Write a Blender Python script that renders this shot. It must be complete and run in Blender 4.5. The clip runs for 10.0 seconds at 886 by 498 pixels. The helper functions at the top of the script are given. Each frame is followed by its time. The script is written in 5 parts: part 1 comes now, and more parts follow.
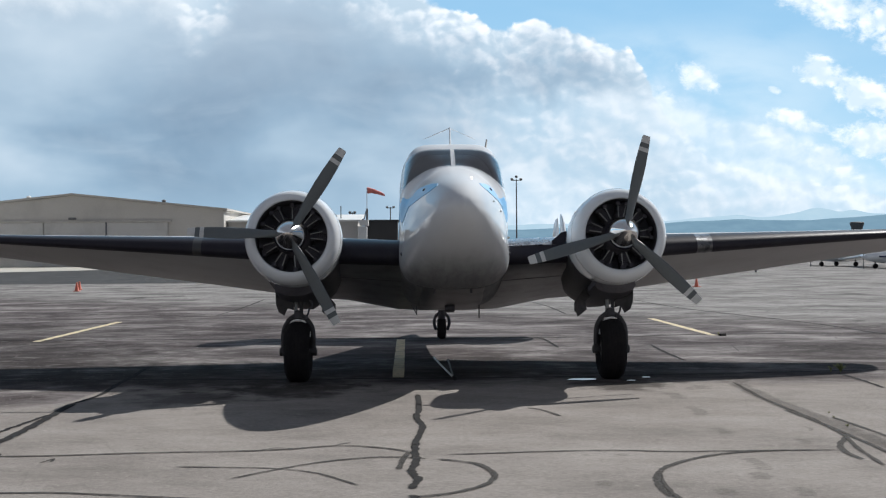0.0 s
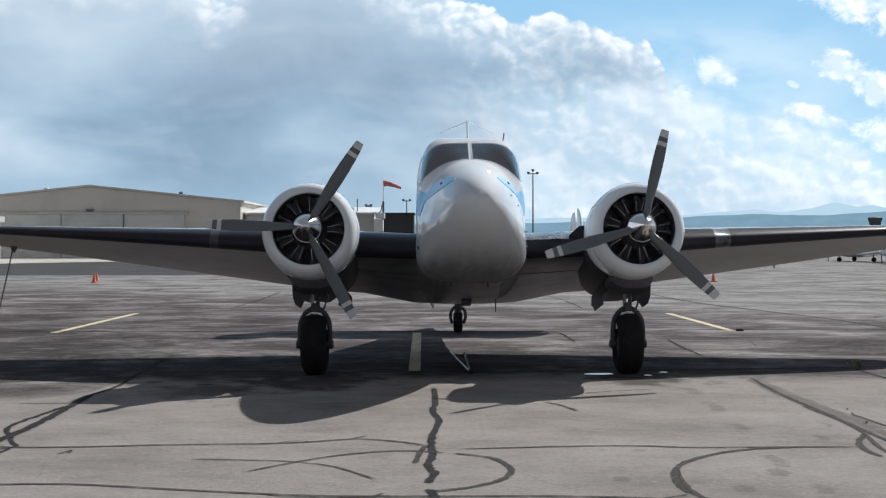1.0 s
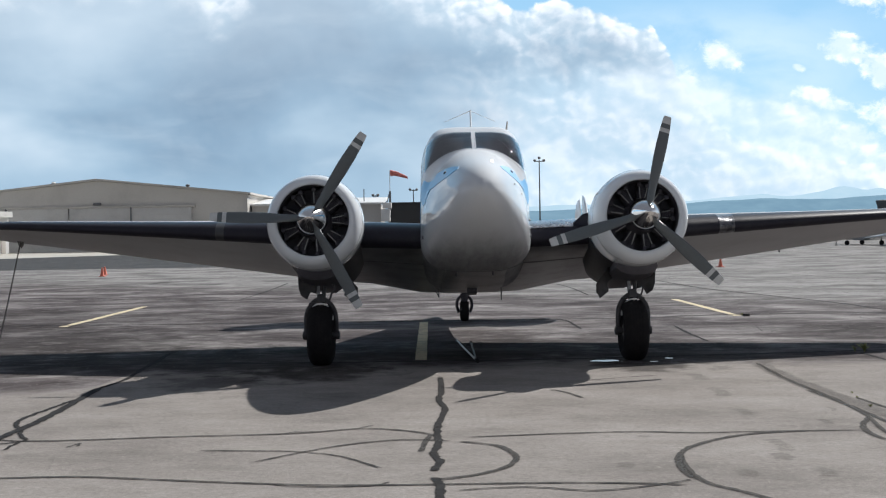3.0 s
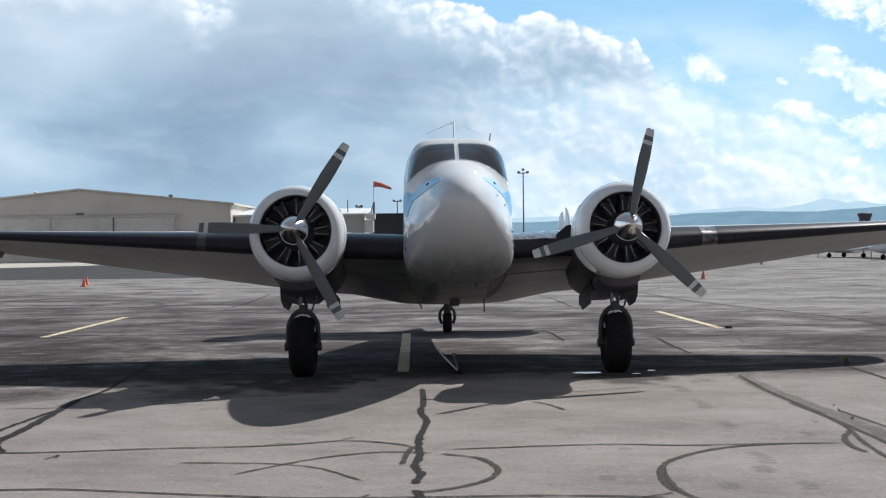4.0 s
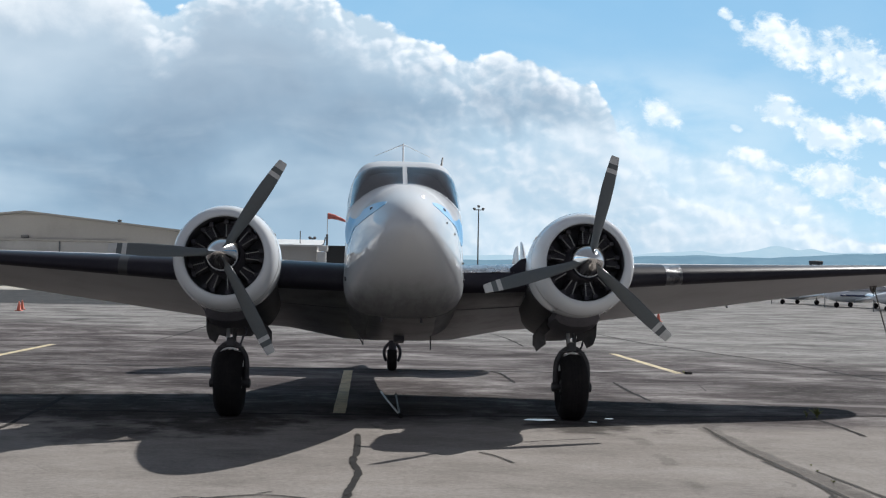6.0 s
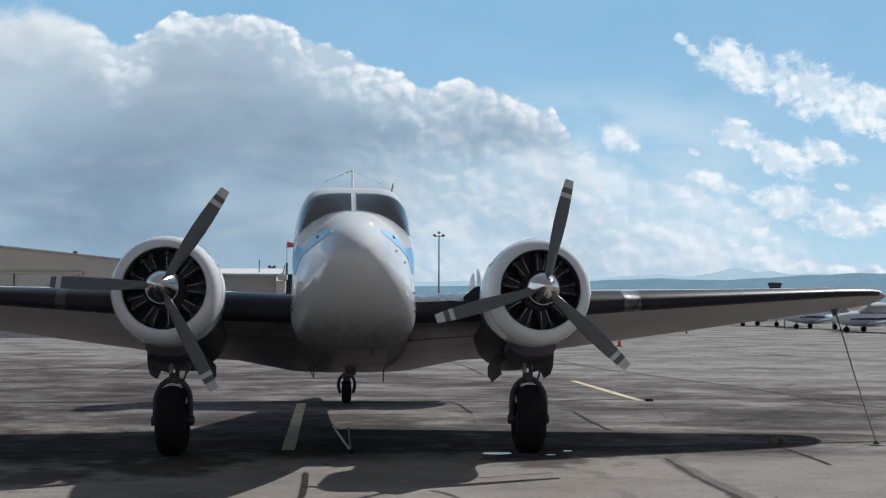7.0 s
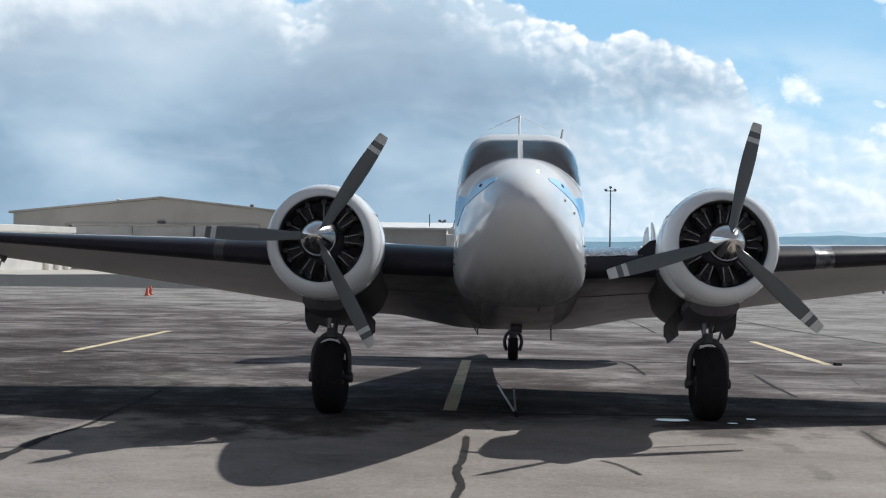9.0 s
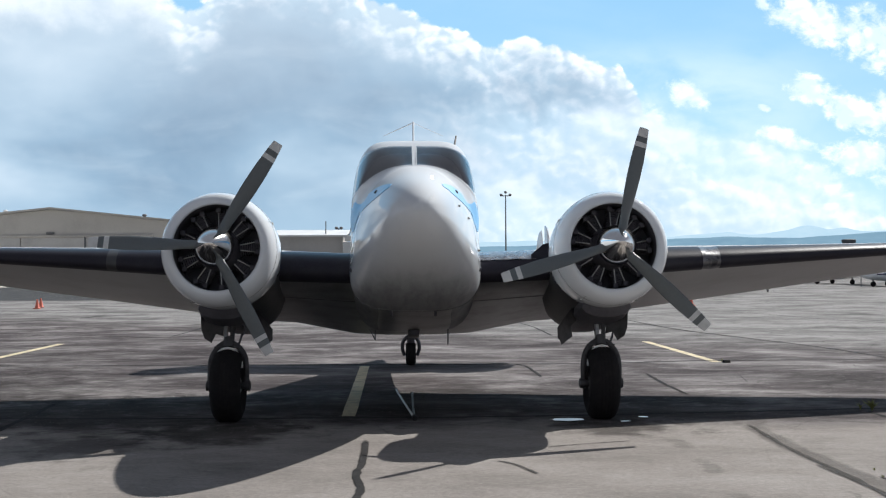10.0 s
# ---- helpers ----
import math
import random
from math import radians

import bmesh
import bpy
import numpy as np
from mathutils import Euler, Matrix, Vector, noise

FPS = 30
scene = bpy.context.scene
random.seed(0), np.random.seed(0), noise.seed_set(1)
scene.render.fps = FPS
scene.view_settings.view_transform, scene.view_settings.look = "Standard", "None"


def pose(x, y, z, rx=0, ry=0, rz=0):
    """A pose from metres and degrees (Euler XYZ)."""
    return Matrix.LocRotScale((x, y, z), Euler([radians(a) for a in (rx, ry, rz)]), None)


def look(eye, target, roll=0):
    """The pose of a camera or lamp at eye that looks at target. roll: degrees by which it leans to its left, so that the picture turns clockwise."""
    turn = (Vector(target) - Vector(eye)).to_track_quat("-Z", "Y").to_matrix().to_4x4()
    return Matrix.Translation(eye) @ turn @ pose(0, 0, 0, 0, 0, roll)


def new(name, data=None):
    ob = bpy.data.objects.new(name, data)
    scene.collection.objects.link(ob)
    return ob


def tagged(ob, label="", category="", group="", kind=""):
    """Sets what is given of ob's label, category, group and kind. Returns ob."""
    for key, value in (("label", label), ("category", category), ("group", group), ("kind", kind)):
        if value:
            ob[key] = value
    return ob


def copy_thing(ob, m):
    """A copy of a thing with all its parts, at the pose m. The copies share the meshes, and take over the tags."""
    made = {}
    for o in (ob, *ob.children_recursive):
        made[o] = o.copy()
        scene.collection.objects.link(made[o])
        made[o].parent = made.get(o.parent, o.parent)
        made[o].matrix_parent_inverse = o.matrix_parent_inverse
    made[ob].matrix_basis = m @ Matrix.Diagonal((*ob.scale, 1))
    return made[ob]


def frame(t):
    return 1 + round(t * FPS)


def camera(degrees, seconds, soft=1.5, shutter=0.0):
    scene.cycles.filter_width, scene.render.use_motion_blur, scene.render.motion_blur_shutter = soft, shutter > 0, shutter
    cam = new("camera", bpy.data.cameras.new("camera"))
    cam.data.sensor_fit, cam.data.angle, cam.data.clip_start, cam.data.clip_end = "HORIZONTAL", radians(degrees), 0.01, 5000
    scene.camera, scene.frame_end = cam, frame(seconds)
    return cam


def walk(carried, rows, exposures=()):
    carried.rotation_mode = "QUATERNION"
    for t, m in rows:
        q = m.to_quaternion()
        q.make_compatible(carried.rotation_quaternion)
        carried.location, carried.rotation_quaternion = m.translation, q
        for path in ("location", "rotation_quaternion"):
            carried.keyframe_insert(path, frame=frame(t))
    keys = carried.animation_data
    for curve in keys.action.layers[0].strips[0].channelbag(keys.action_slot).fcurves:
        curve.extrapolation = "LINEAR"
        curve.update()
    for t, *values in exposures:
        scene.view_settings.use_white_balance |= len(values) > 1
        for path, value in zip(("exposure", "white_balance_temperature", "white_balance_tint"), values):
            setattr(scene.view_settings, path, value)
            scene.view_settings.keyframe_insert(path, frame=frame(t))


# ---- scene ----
cam = camera(39.59, 10.0, 1.2)

PATH = [
    (0, (-0.545, -15.420, 1.678), (-0.285, -5.423, 1.653), -0.40),
    (0.5, (-0.554, -15.405, 1.683), (-0.324, -5.408, 1.593), 0.30),
    (1, (-0.557, -15.394, 1.683), (-0.427, -5.395, 1.603), -0.10),
    (1.5, (-0.548, -15.414, 1.686), (-0.488, -5.415, 1.561), -0.80),
    (2, (-0.535, -15.430, 1.692), (-0.590, -5.432, 1.507), -1.00),
    (2.5, (-0.524, -15.446, 1.689), (-0.544, -5.448, 1.489), -1.00),
    (4, (-0.507, -15.413, 1.690), (-0.307, -5.415, 1.610), -0.70),
    (4.5, (-0.469, -15.133, 1.689), (-0.281, -5.135, 1.603), -0.74),
    (5, (-0.417, -14.615, 1.668), (-0.247, -4.616, 1.717), -0.38),
    (5.3, (-0.382, -14.419, 1.655), (-0.255, -4.420, 1.664), -0.17),
    (5.5, (-0.365, -14.342, 1.646), (-0.176, -4.344, 1.705), -0.54),
    (5.7, (-0.369, -14.272, 1.642), (-0.035, -4.278, 1.749), 0.34),
    (6.8, (-0.267, -13.822, 1.639), (0.663, -3.876, 2.090), 0.22),
    (7, (-0.217, -13.708, 1.673), (0.662, -3.756, 2.103), 0.20),
    (7.2, (-0.192, -13.615, 1.667), (0.109, -3.625, 1.996), -1.12),
    (7.5, (-0.157, -13.491, 1.656), (-0.257, -3.493, 1.801), 2.22),
    (7.7, (-0.172, -13.401, 1.654), (-0.358, -3.404, 1.752), 1.33),
    (8, (-0.204, -13.216, 1.657), (-0.215, -3.220, 1.922), 0.46),
    (8.2, (-0.214, -13.048, 1.669), (-0.095, -3.052, 1.913), 0.40),
    (8.5, (-0.220, -12.892, 1.682), (-0.431, -2.897, 1.887), -0.70),
    (8.7, (-0.204, -12.877, 1.674), (-0.600, -2.895, 2.116), -0.19),
    (9, (-0.157, -12.857, 1.658), (-0.655, -2.870, 1.712), 0.73),
    (9.2, (-0.139, -12.829, 1.657), (-0.525, -2.838, 1.505), 0.41),
    (9.5, (-0.130, -12.789, 1.659), (-0.064, -2.791, 1.495), -0.13),
    (9.7, (-0.133, -12.822, 1.657), (0.123, -2.826, 1.504), 0.03),
    (10, (-0.144, -12.964, 1.651), (0.193, -2.971, 1.760), -0.25),
]
walk(cam, [(t, look(eye, target, roll)) for t, eye, target, roll in PATH],
     [(0, 0.05), (2.5, 0.14), (4, 0.17), (5, 0.1), (5.7, 0.08), (6.8, -0.2), (7, -0.2), (7.5, -0.07), (8, 0.08), (8.5, 0.06), (9, 0.06), (9.5, 0.24), (10, 0.24)])
# ---- world, sun, exposure ----
SUN = Vector((0.87, 0.87, 1.0)).normalized()
sun_el = math.asin(SUN.z)
sun_az = math.atan2(SUN.x, SUN.y)

world = bpy.data.worlds.new("sky")
scene.world = world
world.use_nodes = True


class Nodes:
    """A short way to write node trees."""

    def __init__(self, tree):
        self.tree = tree
        tree.nodes.clear()

    def add(self, kind, **values):
        node = self.tree.nodes.new(kind)
        for key, value in values.items():
            if key == "op":
                node.operation = value
            elif key == "blend":
                node.blend_type = value
            elif key == "dtype":
                node.data_type = value
            elif key == "sky":
                node.sky_type = value
        return node

    def put(self, socket, value):
        if isinstance(value, bpy.types.NodeSocket):
            self.tree.links.new(value, socket)
        elif value is not None:
            socket.default_value = value

    def math(self, op, a, b=None, c=None, clamp=False):
        node = self.add("ShaderNodeMath", op=op)
        node.use_clamp = clamp
        for socket, value in zip(node.inputs, (a, b, c)):
            self.put(socket, value)
        return node.outputs[0]

    def noise(self, vector, scale, detail=5.0, rough=0.55, distort=0.0):
        node = self.add("ShaderNodeTexNoise")
        self.put(node.inputs["Vector"], vector)
        self.put(node.inputs["Scale"], scale)
        self.put(node.inputs["Detail"], detail)
        self.put(node.inputs["Roughness"], rough)
        self.put(node.inputs["Distortion"], distort)
        return node.outputs["Fac"]

    def mix(self, fac, a, b, blend="MIX"):
        node = self.add("ShaderNodeMixRGB", blend=blend)
        for socket, value in zip(node.inputs, (fac, a, b)):
            self.put(socket, value)
        return node.outputs[0]

    def ramp(self, value, *stops):
        node = self.add("ShaderNodeValToRGB")
        self.put(node.inputs[0], value)
        marks = node.color_ramp.elements
        while len(marks) < len(stops):
            marks.new(0.5)
        for mark, (at, colour) in zip(marks, stops):
            mark.position, mark.color = at, colour if len(colour) == 4 else (*colour, 1)
        return node.outputs["Color"]

    def smooth(self, value, low, high):
        node = self.add("ShaderNodeMapRange")
        node.interpolation_type = "SMOOTHSTEP"
        for socket, v in zip(node.inputs, (value, low, high, 0.0, 1.0)):
            self.put(socket, v)
        return node.outputs[0]

    def mapped(self, vector, scale=(1, 1, 1), loc=(0, 0, 0), rot=(0, 0, 0)):
        node = self.add("ShaderNodeMapping")
        self.put(node.inputs["Vector"], vector)
        node.inputs["Scale"].default_value = scale
        node.inputs["Location"].default_value = loc
        node.inputs["Rotation"].default_value = rot
        return node.outputs[0]


def build_sky():
    n = Nodes(world.node_tree)
    sky = n.add("ShaderNodeTexSky", sky="NISHITA")
    sky.sun_disc = False
    sky.sun_elevation, sky.sun_rotation = sun_el, sun_az
    sky.altitude, sky.air_density, sky.dust_density, sky.ozone_density = 1600, 1.0, 0.6, 2.0
    d = n.add("ShaderNodeTexCoord").outputs["Generated"]
    sep = n.add("ShaderNodeSeparateXYZ")
    n.put(sep.inputs[0], d)
    ahead = n.math("MAXIMUM", sep.outputs["Y"], 0.1)
    u = n.math("DIVIDE", sep.outputs["X"], ahead)   # tangent to the side
    v = n.math("DIVIDE", sep.outputs["Z"], ahead)   # tangent of height
    flat = n.add("ShaderNodeCombineXYZ")
    n.put(flat.inputs[0], u), n.put(flat.inputs[1], v)
    uv = flat.outputs[0]
    at = n.mapped(uv, (1, 1.25, 1))
    warp = n.add("ShaderNodeVectorMath")
    warp.operation = "ADD"
    n.put(warp.inputs[0], at)
    wander = n.add("ShaderNodeTexNoise")
    n.put(wander.inputs["Vector"], at)
    wander.inputs["Scale"].default_value = 26
    wander.inputs["Detail"].default_value = 4
    shift = n.add("ShaderNodeVectorMath")
    shift.operation = "SCALE"
    n.put(shift.inputs[0], wander.outputs["Color"])
    shift.inputs["Scale"].default_value = 0.022
    n.put(warp.inputs[1], shift.outputs[0])
    place = warp.outputs[0]

    def heap(vector):
        """Height of the billows: round lumps of two sizes."""
        out = None
        for scale, share in ((27, 0.60), (62, 0.34), (140, 0.13)):
            lump = n.add("ShaderNodeTexVoronoi")
            lump.feature = "SMOOTH_F1"
            n.put(lump.inputs["Vector"], vector)
            lump.inputs["Scale"].default_value = scale
            lump.inputs["Smoothness"].default_value = 0.25
            value = n.math("MULTIPLY", n.math("SUBTRACT", 0.55, lump.outputs["Distance"]), share)
            out = value if out is None else n.math("ADD", out, value)
        return n.math("ADD", out, n.math("MULTIPLY", n.math("SUBTRACT", n.noise(vector, 14, 8, 0.58), 0.5), 1.0))

    puffy = heap(place)
    lit = n.math("SUBTRACT", puffy, heap(n.mapped(place, (1, 1, 1), (0.0042, 0.0060, 0))))
    big = n.noise(n.mapped(uv, (1, 1.2, 1)), 11, 7, 0.55, 0.2)
    fine = n.noise(n.mapped(uv, (1, 1.2, 1)), 45, 8, 0.62, 0.3)
    rough = n.math("ADD", n.math("MULTIPLY", n.math("SUBTRACT", big, 0.5), 0.02), n.math("ADD", n.math("MULTIPLY", puffy, 0.020), n.math("MULTIPLY", n.math("SUBTRACT", fine, 0.5), 0.016)))
    # the upper edge of the great cloud bank, along its width
    line = n.ramp(n.math("ADD", n.math("MULTIPLY", u, 0.5), 0.5), *[(0.5 + a * 0.5, (b * 2, b * 2, b * 2)) for a, b in (
        (-1.0, 0.25), (-0.40, 0.215), (-0.27, 0.226), (-0.235, 0.230), (-0.20, 0.222), (-0.178, 0.205), (-0.16, 0.208), (-0.13, 0.228), (-0.10, 0.234), (-0.065, 0.231), (-0.035, 0.220), (0.0, 0.205), (0.03, 0.192), (0.055, 0.187), (0.076, 0.168), (0.10, 0.180), (0.135, 0.174), (0.16, 0.163), (0.18, 0.156), (0.192, 0.135), (0.21, 0.10), (0.26, 0.06), (0.5, 0.02), (1.0, 0.0))])
    edge = n.math("ADD", n.math("MULTIPLY", line, 0.5), n.math("ADD", rough, 0.002))
    inside = n.math("SUBTRACT", edge, v)
    soft_left = n.math("MULTIPLY", n.smooth(u, -0.17, -0.24), 0.010)
    bank = n.smooth(inside, n.math("SUBTRACT", -0.001, soft_left), n.math("ADD", 0.004, soft_left))
    body = n.smooth(n.math("ADD", inside, n.math("MULTIPLY", n.math("SUBTRACT", big, 0.5), 0.10)), 0.0, 0.048)
    # separate small clouds in the clear sky: centre, size
    extra = None
    for cu, cv, su, sv in ((0.345, 0.196, 0.046, 0.022), (0.390, 0.184, 0.055, 0.027), (0.438, 0.168, 0.042, 0.025), (0.288, 0.220, 0.007, 0.006), (0.297, 0.211, 0.007, 0.006), (0.236, 0.136, 0.019, 0.014), (0.340, 0.138, 0.025, 0.015), (0.368, 0.124, 0.034, 0.019), (0.412, 0.126, 0.024, 0.010), (0.318, 0.100, 0.024, 0.009), (0.300, 0.090, 0.015, 0.008), (0.346, 0.066, 0.028, 0.013), (0.382, 0.082, 0.034, 0.019), (0.425, 0.070, 0.034, 0.016), (0.48, 0.074, 0.04, 0.015), (0.55, 0.15, 0.05, 0.03), (0.62, 0.08, 0.07, 0.025), (0.204, 0.118, 0.02, 0.012), (0.298, 0.126, 0.006, 0.004), (0.426, 0.098, 0.008, 0.004)):
        du = n.math("DIVIDE", n.math("SUBTRACT", u, cu), su)
        dv = n.math("DIVIDE", n.math("ADD", n.math("SUBTRACT", v, cv), n.math("MULTIPLY", n.math("SUBTRACT", u, cu), 0.28)), sv)
        far = n.math("SUBTRACT", 1.0, n.math("ADD", n.math("MULTIPLY", du, du), n.math("MULTIPLY", dv, dv)))
        extra = far if extra is None else n.math("MAXIMUM", extra, far)
    wisp = n.noise(n.mapped(uv, (1, 1.5, 1), (2, 7, 0), (0, 0, 0.28)), 95, 6, 0.7, 0.4)
    extra = n.math("ADD", n.math("MAXIMUM", extra, -2.0), n.math("MULTIPLY", n.math("SUBTRACT", wisp, 0.56), 2.0))
    extra = n.math("ADD", extra, n.math("ADD", n.math("MULTIPLY", n.math("SUBTRACT", fine, 0.5), 2.8), n.math("MULTIPLY", puffy, 1.1)))
    puffs = n.smooth(extra, -0.25, 0.85)
    # bright broken cloud and haze on the flank of the bank
    brink = n.ramp(n.math("ADD", n.math("MULTIPLY", u, 0.5), 0.5), *[(0.5 + a * 0.5, (b * 4, b * 4, b * 4)) for a, b in (
        (-0.2, 0.10), (0.0, 0.13), (0.12, 0.135), (0.20, 0.125), (0.26, 0.115), (0.31, 0.095), (0.36, 0.065), (0.44, 0.03), (0.6, 0.0), (1.0, 0.0))])
    depth = n.math("SUBTRACT", n.math("ADD", n.math("MULTIPLY", brink, 0.25), n.math("MULTIPLY", n.math("SUBTRACT", big, 0.5), 0.06)), v)
    veil = n.math("MULTIPLY", n.smooth(n.math("ADD", depth, n.math("MULTIPLY", puffy, 0.02)), -0.012, 0.022), n.smooth(u, -0.03, 0.10))
    streak = n.noise(n.mapped(uv, (1, 2.2, 1), (0.4, 0.2, 0), (0, 0, 0.3)), 9, 7, 0.55, 0.3)
    near_bank = n.math("MULTIPLY", n.smooth(u, 0.10, 0.18), n.math("MULTIPLY", n.smooth(v, 0.19, 0.14), n.smooth(u, 0.40, 0.24)))
    streaks = n.math("MULTIPLY", n.smooth(streak, 0.36, 0.66), n.math("ADD", 0.06, n.math("MULTIPLY", near_bank, 0.55)))
    blue = n.mix(0.85, n.mix(1.0, sky.outputs[0], (0.10, 0.10, 0.10, 1), "MULTIPLY"), (0.30, 0.60, 0.86, 1))
    haze = n.math("POWER", n.math("SUBTRACT", 1.0, n.math("MINIMUM", n.math("MULTIPLY", n.math("MAXIMUM", v, 0.0), 4.2), 1.0)), 1.3)
    blue = n.mix(n.math("MULTIPLY", haze, 0.85), blue, (0.62, 0.87, 1.0, 1))
    shade = n.noise(n.mapped(uv, (1, 2.0, 1), (1.3, 0.5, 0), (0, 0, 0.25)), 5.0, 4, 0.45, 0.25)
    grey = n.ramp(shade, (0.32, (0.235, 0.355, 0.48)), (0.46, (0.31, 0.455, 0.59)), (0.57, (0.43, 0.58, 0.705)), (0.72, (0.62, 0.75, 0.85)))
    shred = n.noise(n.mapped(uv, (1, 2.8, 1), (3.1, 0.7, 0), (0, 0, 0.12)), 10, 6, 0.52, 0.5)
    grey = n.mix(n.math("MULTIPLY", n.smooth(shred, 0.48, 0.78), 0.20), grey, (0.74, 0.86, 0.93, 1))
    light = n.math("MULTIPLY", n.smooth(u, 0.14, -0.16), n.smooth(v, 0.08, 0.20))
    grey = n.mix(n.math("MULTIPLY", light, 0.42), grey, (0.66, 0.76, 0.84, 1))
    sunny = n.smooth(n.math("ADD", n.math("MULTIPLY", lit, 2.6), n.math("MULTIPLY", puffy, 0.7)), -0.35, 0.65)
    milky = n.smooth(n.math("ADD", n.math("ADD", n.math("MULTIPLY", fine, 0.2), n.math("MULTIPLY", big, 0.8)), n.math("MULTIPLY", lit, 0.42)), 0.30, 0.68)
    flank = n.mix(milky, (0.60, 0.79, 0.92, 1), (0.90, 1.0, 1.06, 1))
    flank = n.mix(n.math("MULTIPLY", n.smooth(lit, 0.0, 0.32), 0.45), flank, (1.06, 1.11, 1.14, 1))
    grey = n.mix(n.math("MULTIPLY", n.smooth(lit, -0.25, 0.25), 0.035), grey, (0.85, 0.93, 0.98, 1))
    crest = n.mix(sunny, (0.58, 0.73, 0.84, 1), (1.12, 1.16, 1.18, 1))
    crest = n.mix(n.math("MULTIPLY", n.smooth(u, -0.15, -0.22), 0.85), crest, (0.88, 0.95, 0.99, 1))
    rim = n.mix(body, crest, grey)
    low_blue = n.math("MULTIPLY", n.smooth(v, 0.075, 0.02), n.smooth(u, 0.12, -0.1))
    rim = n.mix(n.math("MULTIPLY", low_blue, 0.6), rim, (0.37, 0.54, 0.68, 1))
    colour = n.mix(streaks, blue, (0.80, 0.95, 1.02, 1))
    colour = n.mix(n.math("MULTIPLY", puffs, 0.95), colour, n.mix(sunny, (0.76, 0.91, 1.0, 1), (1.08, 1.14, 1.17, 1)))
    colour = n.mix(bank, colour, rim)
    colour = n.mix(n.math("MULTIPLY", veil, 0.78), colour, flank)
    # clear sky behind and overhead
    clear = n.mix(1.0, sky.outputs[0], (0.046, 0.038, 0.035, 1), "MULTIPLY")
    clear = n.mix(0.7, clear, (0.228, 0.240, 0.270, 1))
    beside = n.math("ADD", 0.28, n.math("MULTIPLY", n.smooth(sep.outputs["Y"], -0.5, 0.35), 0.5))
    clear = n.mix(n.math("MULTIPLY", n.smooth(sep.outputs["Z"], 0.45, 0.02), beside), clear, (0.64, 0.72, 0.81, 1))
    colour = n.mix(n.smooth(sep.outputs["Y"], 0.58, 0.84), clear, colour)
    back = n.add("ShaderNodeBackground")
    n.put(back.inputs["Color"], n.mix(1.0, colour, (0.99, 1.0, 1.035, 1), "MULTIPLY"))
    n.put(back.inputs["Strength"], 0.96)
    out = n.add("ShaderNodeOutputWorld")
    n.put(out.inputs["Surface"], back.outputs[0])


build_sky()

sun_data = bpy.data.lights.new("sun", "SUN")
sun_data.energy, sun_data.angle, sun_data.color = 4.8, radians(0.53), (1.0, 0.98, 0.95)
sun = new("sun", sun_data)
sun.matrix_world = look(SUN * 60, (0, 0, 0))


# ---- materials ----
def material(name, colour, rough=0.5, metal=0.0, grain=0.0, grain_scale=40.0, stain=0.0, stain_scale=2.0, bump=0.0, bump_scale=80.0, coat=0.0, dark=None, shine=0.5):
    """A surface with fine grain, larger stains and relief, in object space."""
    m = bpy.data.materials.new(name)
    m.use_nodes = True
    n = Nodes(m.node_tree)
    at = n.add("ShaderNodeTexCoord").outputs["Object"]
    base = (*colour, 1)
    col = base
    dark = (*(dark or [c * 0.45 for c in colour]), 1)
    if stain:
        s = n.smooth(n.noise(at, stain_scale, 6, 0.6), 0.42, 0.72)
        col = n.mix(n.math("MULTIPLY", s, stain), base, dark)
    if grain:
        g = n.noise(at, grain_scale, 4, 0.7)
        col = n.mix(grain, col, n.ramp(g, (0.3, (0, 0, 0)), (0.7, (1, 1, 1))), "OVERLAY")
    b = n.add("ShaderNodeBsdfPrincipled")
    n.put(b.inputs["Base Color"], col)
    n.put(b.inputs["Metallic"], metal)
    r = n.noise(at, grain_scale * 0.35, 4, 0.6)
    n.put(b.inputs["Roughness"], n.math("ADD", rough - 0.06, n.math("MULTIPLY", r, 0.12)))
    n.put(b.inputs["Coat Weight"], coat)
    b.inputs["Specular IOR Level"].default_value = shine
    b.inputs["Coat Roughness"].default_value = 0.015
    if bump:
        node = n.add("ShaderNodeBump")
        n.put(node.inputs["Height"], n.noise(at, bump_scale, 5, 0.65))
        node.inputs["Strength"].default_value = bump
        node.inputs["Distance"].default_value = 0.01
        n.put(b.inputs["Normal"], node.outputs[0])
    out = n.add("ShaderNodeOutputMaterial")
    n.put(out.inputs["Surface"], b.outputs[0])
    return m


WHITE = material("white_aircraft_paint", (0.75, 0.785, 0.815), 0.40, coat=1.0, shine=0.0, stain=0.10, stain_scale=1.1, dark=(0.58, 0.57, 0.54))


